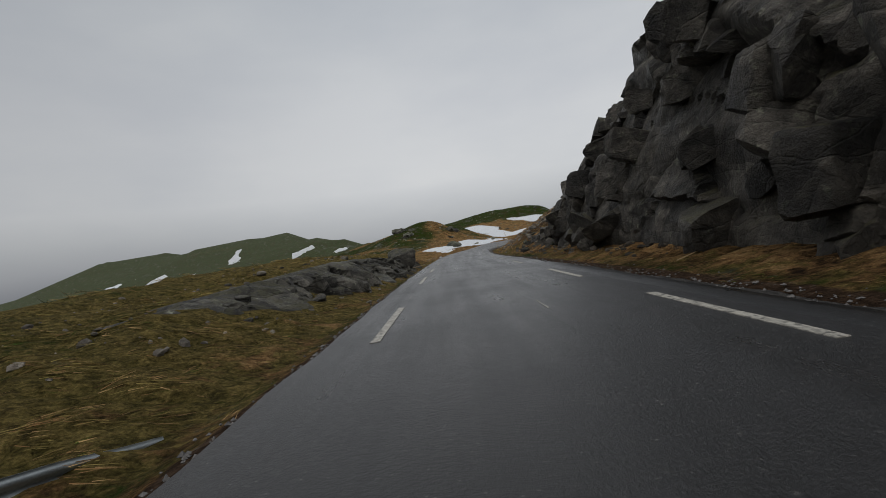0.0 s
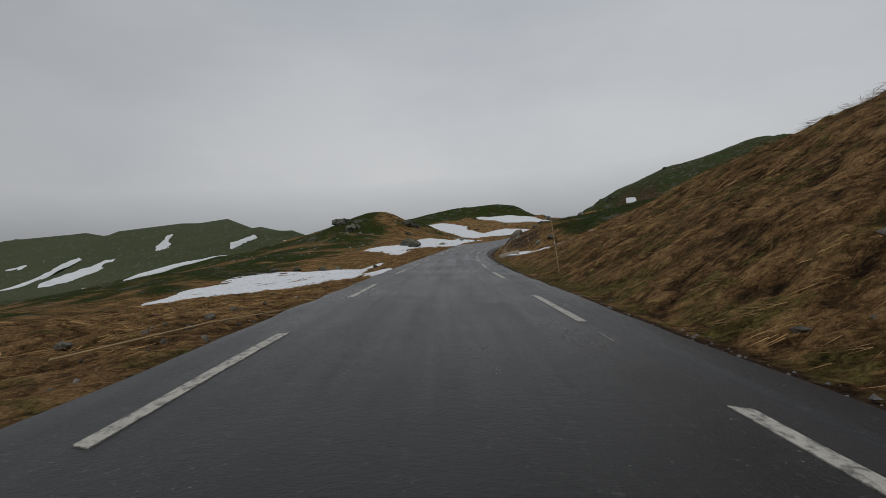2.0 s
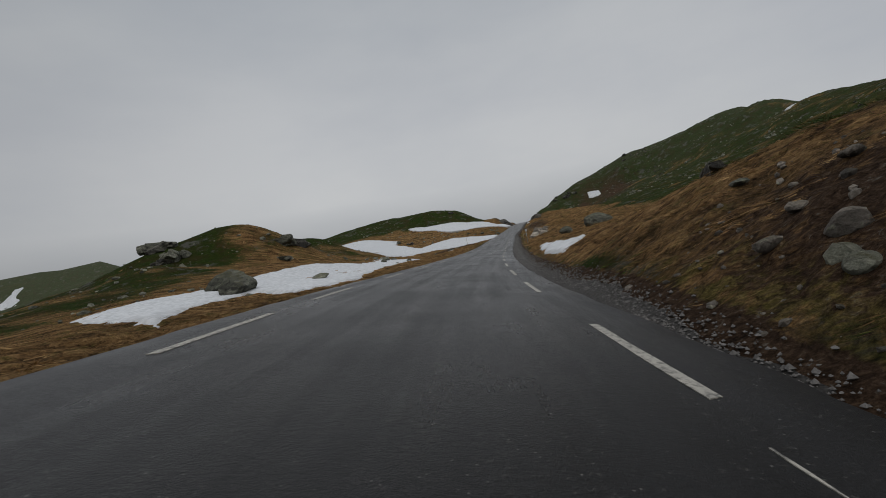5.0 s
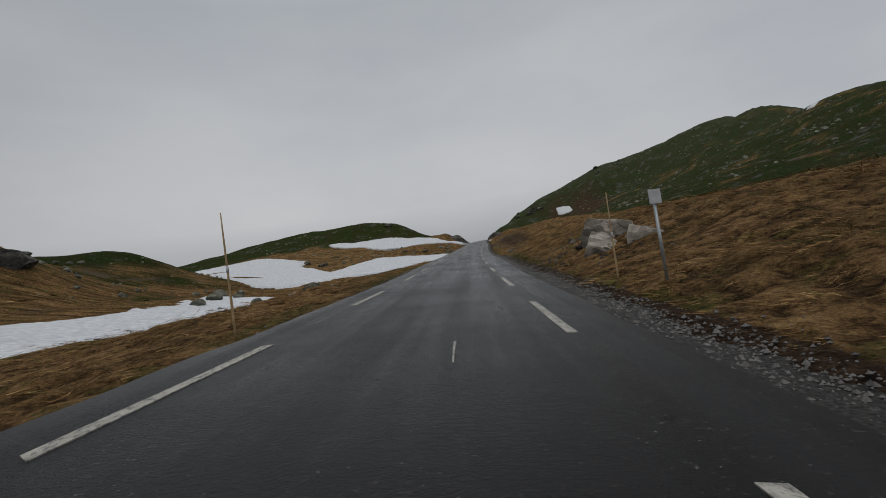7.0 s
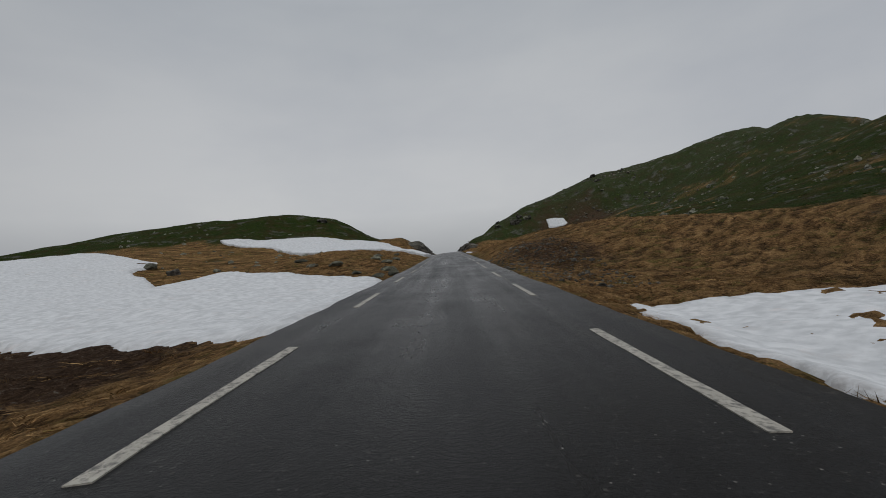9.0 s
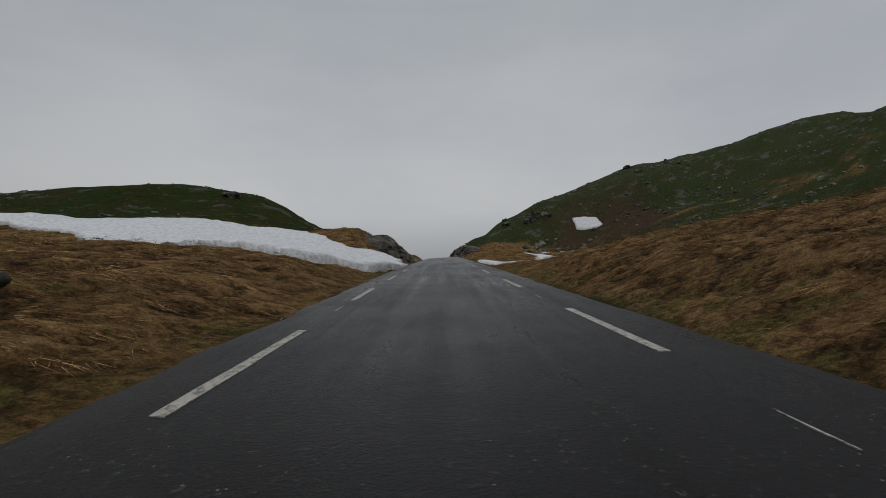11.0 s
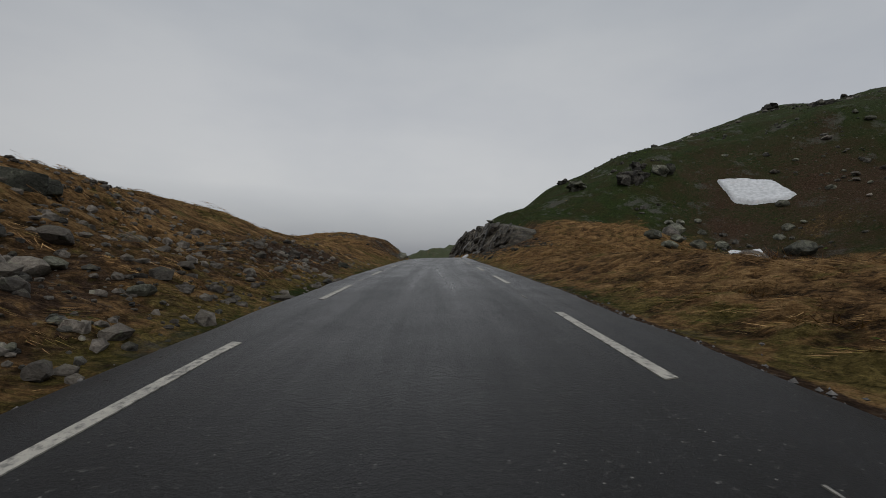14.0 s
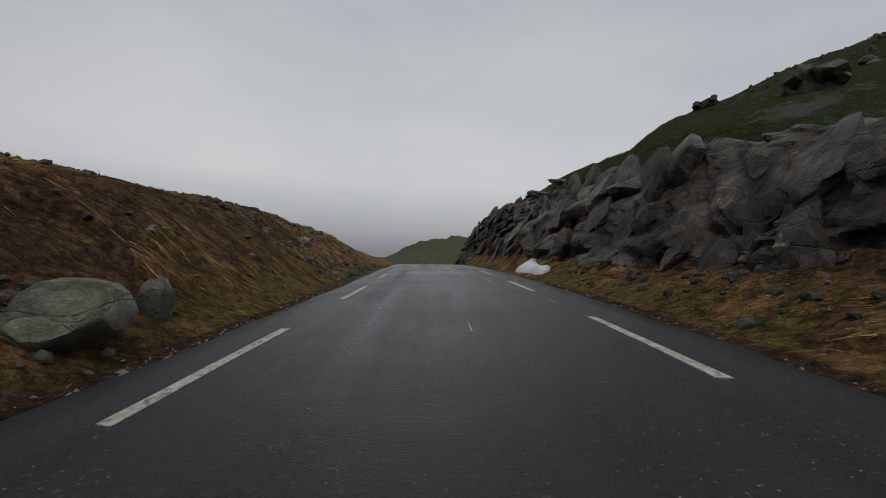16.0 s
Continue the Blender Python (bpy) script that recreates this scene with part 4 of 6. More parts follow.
def rock_face(name, label, stations, base_u, top_u, heights, seed, mat=None, block=(1.5, 1.0), amp=0.55, dip=0.5, step=0.16, category="rock face", blocks=24, bulk=1.0, lay=None):
    """A broken rock face beside the road, from its foot up to the turf behind it."""
    s = np.arange(stations[0], stations[-1], step)
    hmax = max(heights)
    n = int((hmax + 0.6) / step) + 6
    w = np.linspace(0, 1.22, n)[None, :]
    bu, tu, hh = (np.interp(s, stations, v)[:, None] for v in (base_u, top_u, heights))
    sign = np.sign(base_u[0])
    fx, fy = plan_xy(s, bu[:, 0])
    z0 = ground(fx, fy)[:, None] - 0.35
    up = np.minimum(w, 1.0)
    back = np.clip(w - 1.0, 0, None) / 0.22
    u = bu + (tu - bu) * (0.25 * up + 0.75 * up ** 2.2) + sign * back * (1.3 + 0.4 * hh)
    lift = (hh + 0.35) * (up - 0.10 * up * (1 - up)) - back * 0.25 + 0.12 * hh * fractal(s[:, None] / 2.2, s[:, None] * 0, seed + 9, 3) * up
    z = z0 + lift
    s2 = np.repeat(s[:, None], n, 1)
    wob = 0.16 * fractal(s2 / 1.8, z / 1.8, seed + 20, 2)
    stretch = 1 + 0.35 * grain(s2 / 6, z / 5, seed + 25)
    a, b = (s2 - stations[0]) / block[0] * stretch + wob + dip * z / block[1] * 0.5, z / block[1] * stretch - dip * s2 / block[0] * 0.6 + wob
    o1, e1 = cells(a, b, seed)
    o2, e2 = cells(a * 2.6 + 7, b * 2.4 + 3, seed + 40)
    f1, f2 = facets(a, b, seed + 70, 1.6), facets(a * 2.7 + 5, b * 2.5 + 2, seed + 80, 1.5)
    push = amp * (0.35 * o1 + 1.35 * f1) + 0.3 * amp * f2 + 0.05 * amp * o2 - 0.2 * amp * (1 - ramp(e1, 0.0, 0.03)) + 0.03 * fractal(s2 / 0.5, z / 0.5, seed + 60, 3)
    fade = ramp(s2, stations[0], stations[0] + 1.2) * (1 - ramp(s2, stations[-1] - 1.2, stations[-1])) * (1 - 0.6 * np.clip(back, 0, 1))
    u = u - sign * push * fade + sign * (1 - fade) * 0.3 * (1 - np.clip(back, 0, 1))
    z = z + 0.05 * amp * o2 * fade * (1 - back) - (1 - ramp(s2, stations[0], stations[0] + 1.0) * (1 - ramp(s2, stations[-1] - 1.0, stations[-1]))) * 0.5
    x, y = plan_xy(s2, u)
    faces = grid_faces(len(s), n)
    ob = sheet(name, np.stack([x, y, z], -1).reshape(-1, 3), faces if sign < 0 else faces[:, ::-1], mat or ROCK, sharp=0.42)
    r = random.Random(seed)
    for _ in range(blocks):
        i, k = r.randrange(8, len(s) - 8), r.randrange(1, max(2, int(n * 0.76)))
        size = bulk * r.uniform(0.16, 0.5) * (0.5 + 0.5 * min(1.0, hmax / 4)) * min(1.0, 0.25 + float(hh[i, 0]) / hmax)
        one = new("rock_block", BLOCKS[mat or ROCK][r.randrange(4)])
        one.location = (float(x[i, k]), float(y[i, k]), float(z[i, k]))
        one.rotation_euler = (r.uniform(-0.5, 0.5), r.uniform(-0.5, 0.5), r.uniform(0, 6.28))
        one.scale = (size * r.uniform(0.8, 1.5), size * r.uniform(0.6, 1.0), size * r.uniform(0.6, 1.2))
        if lay is not None:   # plates lying along the bedding
            _x, _y, _z, _b, dx, dy = along(s[i])
            turn = Matrix.Rotation(math.atan2(float(dy), float(dx)), 3, "Z") @ Matrix.Rotation(sign * r.uniform(-1.25, -0.75), 3, "X") @ Matrix.Rotation(-sign * lay + r.uniform(-0.2, 0.2), 3, "Z") @ Matrix.Rotation(r.uniform(-0.2, 0.2), 3, "Y")
            one.rotation_euler = turn.to_euler()
            one.scale = (size * r.uniform(1.2, 2.2), size * r.uniform(0.7, 1.1), size * r.uniform(0.3, 0.55))
        one.parent = ob
    return tagged(ob, label, category)


rock_face("rock_cliff", "tall dark wet fractured rock cliff beside the road", [-34, -10, 5, 12, 16, 20, 25, 30, 35], [4.4, 4.3, 4.2, 4.2, 4.2, 4.3, 4.4, 4.7, 5.0], [8.4, 8.2, 7.5, 7.2, 6.9, 6.8, 6.6, 6.5, 6.3],
          [9, 8.5, 7.4, 6.6, 5.9, 5.0, 3.4, 1.2, 0.4], 3, CLIFF, (2.3, 2.6), 0.6, 0.25, 0.13, "cliff", 240, 2.0)
rock_face("rock_outcrop", "low grey ribbed rock outcrop with moss in its cracks", [8, 12, 16, 22, 28, 34, 37.5, 39], [-5.0, -4.5, -3.8, -3.4, -3.3, -3.4, -3.5, -3.8], [-6.6, -6.2, -5.6, -5.1, -4.8, -4.8, -4.8, -4.8],
          [0.25, 0.65, 0.95, 1.1, 1.0, 0.85, 0.6, 0.3], 11, ROCK, (0.95, 0.8), 0.55, 0.8, 0.09, blocks=110, bulk=1.1)
rock_face("rock_outcrop", "pale slanting rock slabs broken out of the slope", [112, 114, 116, 118, 120.5], [4.7, 4.4, 4.3, 4.5, 5.2], [6.0, 6.0, 5.9, 5.9, 6.0], [0.3, 0.9, 1.2, 1.0, 0.2], 21, STONE, (1.5, 0.8), 0.4, 0.9, 0.13)
rock_face("rock_outcrop", "dark fractured rock knob in the cutting", [316.0, 317.5, 320, 323, 327], [-4.9, -4.0, -3.5, -3.5, -4.0], [-6.4, -6.4, -6.4, -6.6, -6.4], [0.5, 2.3, 3.3, 2.8, 0.5], 41, CUTTING, (2.0, 1.5), 0.5, -0.8, 0.12, blocks=26, bulk=1.3, lay=0.6)
rock_face("rock_cutting", "long blasted rock cutting of dark dipping slabs", [378, 381, 384, 388, 394, 400, 408, 418, 430, 438], [6.6, 5.4, 4.9, 4.7, 4.5, 4.3, 4.1, 3.9, 4.0, 4.4], [8.6, 7.6, 7.2, 7.2, 7.2, 7.2, 7.0, 6.8, 6.8, 6.8],
          [0.8, 2.3, 3.0, 3.3, 3.5, 3.7, 4.2, 4.4, 3.6, 1.4], 51, CUTTING, (2.2, 1.1), 0.6, -1.0, 0.11, "rock cutting", 170, 2.0, 0.7)


# ---- boulders and stones ----
CRAGS = [boulder_mesh("crag", 150 + i, 3, (ROCK, MOSSROCK)[i % 2], 0.9, 5, True) for i in range(4)]
BIG = [boulder_mesh("boulder", 100 + i, 3, (STONE, MOSSROCK, MOSSROCK, STONE, MOSSROCK)[i], (0.75, 0.8, 0.65, 0.9, 0.7)[i], 11) for i in range(5)]
SMALL = [boulder_mesh("stone", 200 + i, 2, (STONE, STONE, ROCK, STONE, MOSSROCK, STONE)[i], 0.7, 9) for i in range(6)]


def rest(me, name, s, u, size, label, category, group="", sink=0.3, stretch=(1, 1, 1), turn=None):
    rng = random.Random(int(s * 53 + u * 97))
    p = place(s, u)
    ob = new(name, me)
    ob.location = (p.x, p.y, p.z + size * stretch[2] * (0.62 - sink))
    ob.rotation_euler = (rng.uniform(-0.15, 0.15), rng.uniform(-0.15, 0.15), rng.uniform(0, 6.28) if turn is None else turn)
    ob.scale = (size * stretch[0], size * stretch[1], size * stretch[2])
    return tagged(ob, label, category, group)


for i, (s, u, size, label) in enumerate([
        (158.2, -23.1, 2.1, "large lichen-covered boulder standing in the snow"), (155.1, -20.3, 1.7, "rounded grey-green boulder beside a larger one"), (160.7, -15.5, 0.9, "flat boulder poking out of the snow"),
        (378.6, -3.5, 0.62, "large grey angular boulder at the road verge"), (380.0, -3.5, 0.36, "upright wedge-shaped boulder on the verge"),
        (176, 12.0, 1.7, "mossy flat-topped boulder on the slope"), (173.5, 8.2, 0.8, "dark boulder beside a snow remnant"), (210.3, 3.9, 0.33, "dark boulder bearing a cap of grass"),
        (117.8, 6.2, 0.9, "pale boulder bedded in the bank"), (31.0, -4.05, 0.95, "square-cut dark block at the end of an outcrop"), (253.1, -4.5, 0.6, "flat mossy slab beside the road"),
        (249.9, -3.75, 0.42, "pointed lichen rock at the road edge"), (248.9, -4.6, 0.45, "dark boulder rising from the snow"), (255.8, -8.9, 0.6, "dark mossy boulder in brown grass"), (256.5, -11.0, 0.5, "dark mossy boulder in brown grass"),
        (262, -13.5, 0.6, "dark mossy boulder in brown grass"), (215, -9.8, 0.5, "dark stone at the edge of bare peat"), (285.6, -42, 1.0, "boulder poking out of the snow field"), (281.5, -36.3, 1.0, "boulder poking out of the snow field"),
        (284.1, -38.2, 0.7, "boulder poking out of the snow field"), (338.4, -5.7, 0.34, "pale boulder on the stony cutting slope"), (326.4, -3.5, 0.26, "pale boulder at the foot of the cutting"), (327.4, -5.3, 0.28, "pale boulder on the stony cutting slope"),
        (366.2, 21.4, 1.1, "boulder beside a thin snow strip"), (377.4, 19.8, 0.9, "grey boulder below the hillside"), (381.2, 23.3, 1.0, "grey boulder below the hillside"), (383.7, 25.1, 1.1, "grey boulder below the hillside"), (378.2, 22.5, 0.7, "grey boulder below the hillside"),
        (97, 7.4, 0.45, "dark mossy stone in the bank"), (96, 8.6, 0.5, "dark mossy stone in the bank"), (210.8, -19, 0.6, "dark boulder in the snow patch"), (207, -18.1, 0.45, "mossy stone in the snow patch"), (192.8, -7.5, 0.6, "mossy stone in the snow patch"),
        (209.5, -23.7, 0.7, "mossy stone in the snow patch"), (206.7, -20.2, 0.5, "mossy stone in the snow patch"), (204, -17.1, 0.65, "mossy stone in the snow patch"), (203.6, -15.8, 0.5, "mossy stone in the snow patch"), (213.1, -24.3, 0.8, "mossy stone in the snow patch"), (218.3, -26.7, 0.9, "mossy stone in the snow patch"), (216.7, -23.8, 0.7, "mossy stone in the snow patch"), (220.2, -27.5, 0.6, "mossy stone in the snow patch"),
        (258, -5.2, 0.5, "dark mossy boulder in brown grass"), (260.5, -6.4, 0.55, "dark mossy boulder in brown grass"), (264, -5.0, 0.45, "dark mossy boulder in brown grass"), (267, -7.2, 0.6, "dark mossy boulder in brown grass"), (270, -5.6, 0.4, "dark mossy boulder in brown grass"), (252, -6.6, 0.4, "dark mossy boulder in brown grass"),
        (31.0, 6.0, 0.5, "dark angular boulder in the steep bank"), (31.6, 5.0, 0.35, "dark angular boulder in the steep bank"), (31.6, 4.2, 0.4, "dark angular boulder in the steep bank"), (29.9, 3.6, 0.35, "dark angular boulder in the steep bank"), (28.8, 3.6, 0.4, "dark angular boulder in the steep bank"), (34.0, 8.1, 0.25, "dark angular boulder in the steep bank"), (32.8, 7.1, 0.2, "dark angular boulder in the steep bank"), (32.1, 3.9, 0.25, "dark angular boulder in the steep bank"),
        (38.4, 6.6, 0.25, "dark angular boulder in the steep bank"), (32.1, 7.8, 0.6, "dark angular boulder in the steep bank"), (42.2, 6.9, 0.3, "dark angular boulder in the steep bank"), (32.5, 6.1, 0.3, "dark angular boulder in the steep bank"), (36.0, 6.6, 0.2, "dark angular boulder in the steep bank"),
        (99.6, 4.1, 0.2, "pale stone lying on the verge"), (99.5, 4.7, 0.2, "pale stone lying on the verge"), (98.5, 3.4, 0.12, "pale stone lying on the verge"), (98.2, 3.5, 0.16, "pale stone lying on the verge"), (103, 5.3, 0.12, "pale stone lying on the verge"), (123.1, 5.0, 0.25, "pale stone lying on the verge"), (122.6, 4.5, 0.2, "pale stone lying on the verge"), (122.2, 4.4, 0.2, "pale stone lying on the verge"),
        (349.7, -4.9, 0.25, "pale boulder in the bare bank"), (352.7, -3.8, 0.25, "pale boulder in the bare bank"), (325.7, -3.1, 0.2, "pale boulder at the foot of the cutting"), (326.9, -4.1, 0.2, "pale boulder on the stony cutting slope"), (329, -4.7, 0.25, "pale boulder on the stony cutting slope"), (335.4, -4.1, 0.22, "pale boulder on the stony cutting slope"), (252.8, -4.2, 0.4, "pointed lichen rock at the road edge"),
        (375.4, 20.3, 0.75, "lichen-grey boulder below the hillside"), (377.9, 24.3, 0.85, "lichen-grey boulder below the hillside"), (381.0, 28.6, 0.8, "lichen-grey boulder below the hillside"), (385.0, 28.8, 0.6, "lichen-grey boulder below the hillside"), (387.3, 29.7, 0.5, "lichen-grey boulder below the hillside"), (382.8, 36.7, 0.7, "lichen-grey boulder below the hillside"), (387.3, 39.6, 0.8, "lichen-grey boulder below the hillside"), (385.9, 26.8, 0.6, "lichen-grey boulder below the hillside"), (385.4, 25.3, 0.55, "lichen-grey boulder below the hillside"), (381.5, 34.8, 0.6, "lichen-grey boulder below the hillside"), (376.5, 33.0, 1.5, "lichen-grey boulder below the hillside"),
        (119.3, -21.5, 0.55, "dark stone at the rim of the snow"), (119.4, -24.1, 0.7, "dark stone at the rim of the snow"), (119.3, -28.4, 0.8, "dark stone at the rim of the snow"), (118.7, -31.9, 0.7, "dark stone at the rim of the snow"), (102, -10.6, 0.4, "dark stone poking out of the snow")]):
    low = label.startswith("flat") or "mossy boulder" in label or "rising" in label
    square = label.startswith("square")
    dull = any(w in label for w in ("mossy", "lichen", "dark", "grey-green", "angular", "wedge"))
    rest(CRAGS[0] if square else CRAGS[2 * (i % 2)] if "steep" in label else BIG[1 + i % 2] if dull else BIG[i % 5], "boulder", s, u, size * (1.4 if square else 0.75 if "steep" in label else 1), label, "boulder", stretch=(1.2, 0.95, 0.6) if low else (0.85, 0.6, 1.3) if "wedge" in label else (1.1, 0.92, 0.95), sink=0.38)

# pale slabs coming out of the bank
SLABS = [boulder_mesh("rock_slab", 170 + i, 4, SLAB, 1.0, 6, True) for i in range(3)]
for i, (s, u, size, k, label) in enumerate([(188.4, 6.3, 1.75, (1.5, 0.95, 0.8), "pale slanting rock slab coming out of the turf"), (185.6, 5.0, 1.05, (1.4, 0.9, 0.85), "pale rounded rock slab at the foot of the bank"),
                                            (184.9, 6.6, 1.45, (1.4, 0.9, 0.75), "pale slanting rock slab coming out of the turf"), (191.6, 7.2, 0.9, (1.4, 0.9, 0.7), "broken end of a pale rock slab")]):
    _x, _y, _z, _b, dx, dy = along(s)
    slab = rest(SLABS[i % 3], "rock_slab", s, u, size, label, "rock slab", sink=(0.98, 0.8, 1.2, 0.85)[i], stretch=k, turn=math.atan2(float(dy), float(dx)) - 0.35)
    slab.rotation_euler.x += 0.45
    r = random.Random(40 + i)
    for _ in range(4):
        one = new("rock_block", BLOCKS[SLAB][r.randrange(4)])
        one.parent = slab
        one.location = (r.uniform(-0.6, 0.6), r.uniform(-0.55, -0.3), r.uniform(-0.2, 0.45))
        one.rotation_euler = (r.uniform(-0.5, 0.5), r.uniform(-0.5, 0.5), r.uniform(0, 6.28))
        one.scale = (r.uniform(0.12, 0.26), r.uniform(0.12, 0.2), r.uniform(0.12, 0.26))

# crags on the hills: station, offset, size, stretch
for i, (s, u, size, k, label) in enumerate([
        (394.6, 24, 2.1, (0.8, 1.6, 1.2), "steep grey rock slab on the green hillside"), (395.3, 28, 1.8, (1, 1.3, 1.2), "fractured grey crag on the green hillside"), (397.1, 25.4, 1.6, (1.4, 1, 0.8), "fractured grey crag on the green hillside"),
        (398.6, 17.6, 2.0, (1.5, 1, 0.7), "grey crag along the hill's shoulder"), (410.8, 17.6, 1.3, (1.3, 1, 0.8), "rounded boulder on the skyline"), (408.2, 9.1, 0.9, (1.4, 1, 0.6), "flat rock on the skyline"),
        (424.3, 59.1, 2.2, (1.2, 1, 0.8), "boulder on the skyline of the hill"), (437, 70, 1.8, (1.2, 1, 0.7), "boulder on the skyline of the hill"), (406, 58, 2.0, (1.3, 1, 0.7), "grey crag below the hilltop"),
        (193.6, -55.3, 3.6, (1.4, 1, 0.9), "grey crag above brown moor"), (196, -60, 3.2, (1.3, 1, 0.9), "grey crag above brown moor"), (197, -60.6, 4.0, (1.3, 1, 0.8), "grey crag above brown moor"), (190.8, -55.5, 2.2, (1.5, 1, 0.6), "low grey outcrop on the moor"),
        (205, -42, 2.6, (1.6, 1, 0.9), "dark crag on the flank of the knoll"), (208, -40, 2.4, (1.4, 1, 1.0), "dark crag on the flank of the knoll"), (199.8, -38.6, 2.0, (1.5, 1, 0.7), "grey outcrop at the foot of the knoll"),
        (336.1, -30.3, 2.0, (1.5, 1, 0.7), "rock step on the green hilltop"), (325.8, -10.6, 1.0, (1.4, 1, 0.8), "rounded grey rock above the cutting"), (332.2, -8.2, 0.7, (1.5, 1, 0.6), "flat rock slab on the skyline"), (341.7, -8.4, 1.0, (1.5, 1, 0.6), "flat rock slab on the skyline"),
        (318.5, -27.9, 1.2, (1.4, 1, 0.7), "grey rock in the brown hillside"), (319.4, -37.6, 1.0, (1.2, 1, 0.7), "stone in the snow slope"), (135.3, 9.3, 0.8, (1.4, 1, 0.7), "mossy outcrop on the slope"), (116.2, 8.9, 0.8, (1.5, 1, 0.6), "mossy outcrop on the slope"),
        (119.1, 9.9, 0.8, (1.4, 1, 0.7), "mossy outcrop on the slope"), (391.8, -4.8, 0.5, (1, 1, 1.1), "dark rock at the end of the cutting")]):
    crag = rest(CRAGS[i % 4], "crag", s, u + float(np.interp(s, (376, 396, 416, 436), (0, 1.3, 4.2, 8.5))) * (u > 10), size * 0.85, label, "crag", stretch=k, sink=0.8 if u < 0 else 0.6)
    r = random.Random(70 + i)
    for _ in range(6):
        one = new("rock_block", BLOCKS[(ROCK, MOSSROCK)[i % 2]][r.randrange(4)])
        one.parent = crag
        ang = r.uniform(0, 6.28)
        one.location = (0.55 * math.cos(ang), 0.55 * math.sin(ang), r.uniform(-0.1, 0.3))
        one.rotation_euler = (r.uniform(-0.5, 0.5), r.uniform(-0.5, 0.5), r.uniform(0, 6.28))
        one.scale = (r.uniform(0.35, 0.7), r.uniform(0.3, 0.5), r.uniform(0.35, 0.65))

# loose stones: middle station and offset, spread, number, sizes
rng = random.Random(12)
for s0, u0, ls, lu, count, lo, hi, label in [
        (333, -5.2, 9, 1.6, 70, 0.08, 0.30, "loose pale stone on the stony cutting slope"), (320, -4.6, 4, 1.0, 16, 0.1, 0.3, "loose pale stone below the rock knob"), (351, -5.0, 4, 1.3, 34, 0.05, 0.17, "loose brown stone in bare soil"),
        (40, 6.2, 4, 2.0, 24, 0.06, 0.2, "loose grey stone in the grassy bank"), (384, 6.4, 5, 1.5, 30, 0.1, 0.4, "broken rock at the foot of the cutting"), (22, 4.6, 12, 0.5, 24, 0.12, 0.42, "broken rock at the foot of the cliff"),
        (390, 50, 16, 12, 24, 0.3, 0.7, "grey stone in the hillside scree"), (122, 6.5, 5, 2, 20, 0.08, 0.3, "loose stone in the bare bank"), (98, 5, 6, 1.2, 8, 0.08, 0.2, "small pale stone at the verge"),
        (189, 5.4, 4, 0.9, 12, 0.08, 0.28, "broken rock under the outcrop"), (52, -6.5, 6, 2.0, 14, 0.1, 0.3, "small dark stone in the moss"), (22, -7, 12, 2.5, 16, 0.08, 0.24, "small grey stone in yellow grass"),
        (250, 7, 10, 3, 20, 0.06, 0.18, "small stone in the brown bank"), (380, -5, 8, 1.5, 22, 0.05, 0.14, "small stone in the stony bank"), (420, 70, 30, 18, 8, 0.5, 1.0, "grey boulder high on the green hill")]:
    for _ in range(count):
        s, u = s0 + rng.gauss(0, 0.55) * ls, u0 + rng.gauss(0, 0.55) * lu
        if abs(u) > 2.75:
            rest(SMALL[rng.randrange(6)], "stone", s, u, rng.uniform(lo, hi) * rng.choice((0.6, 0.8, 1.0)), label, "stone", "loose stones", sink=0.25, stretch=(1.2, 0.9, 0.9))


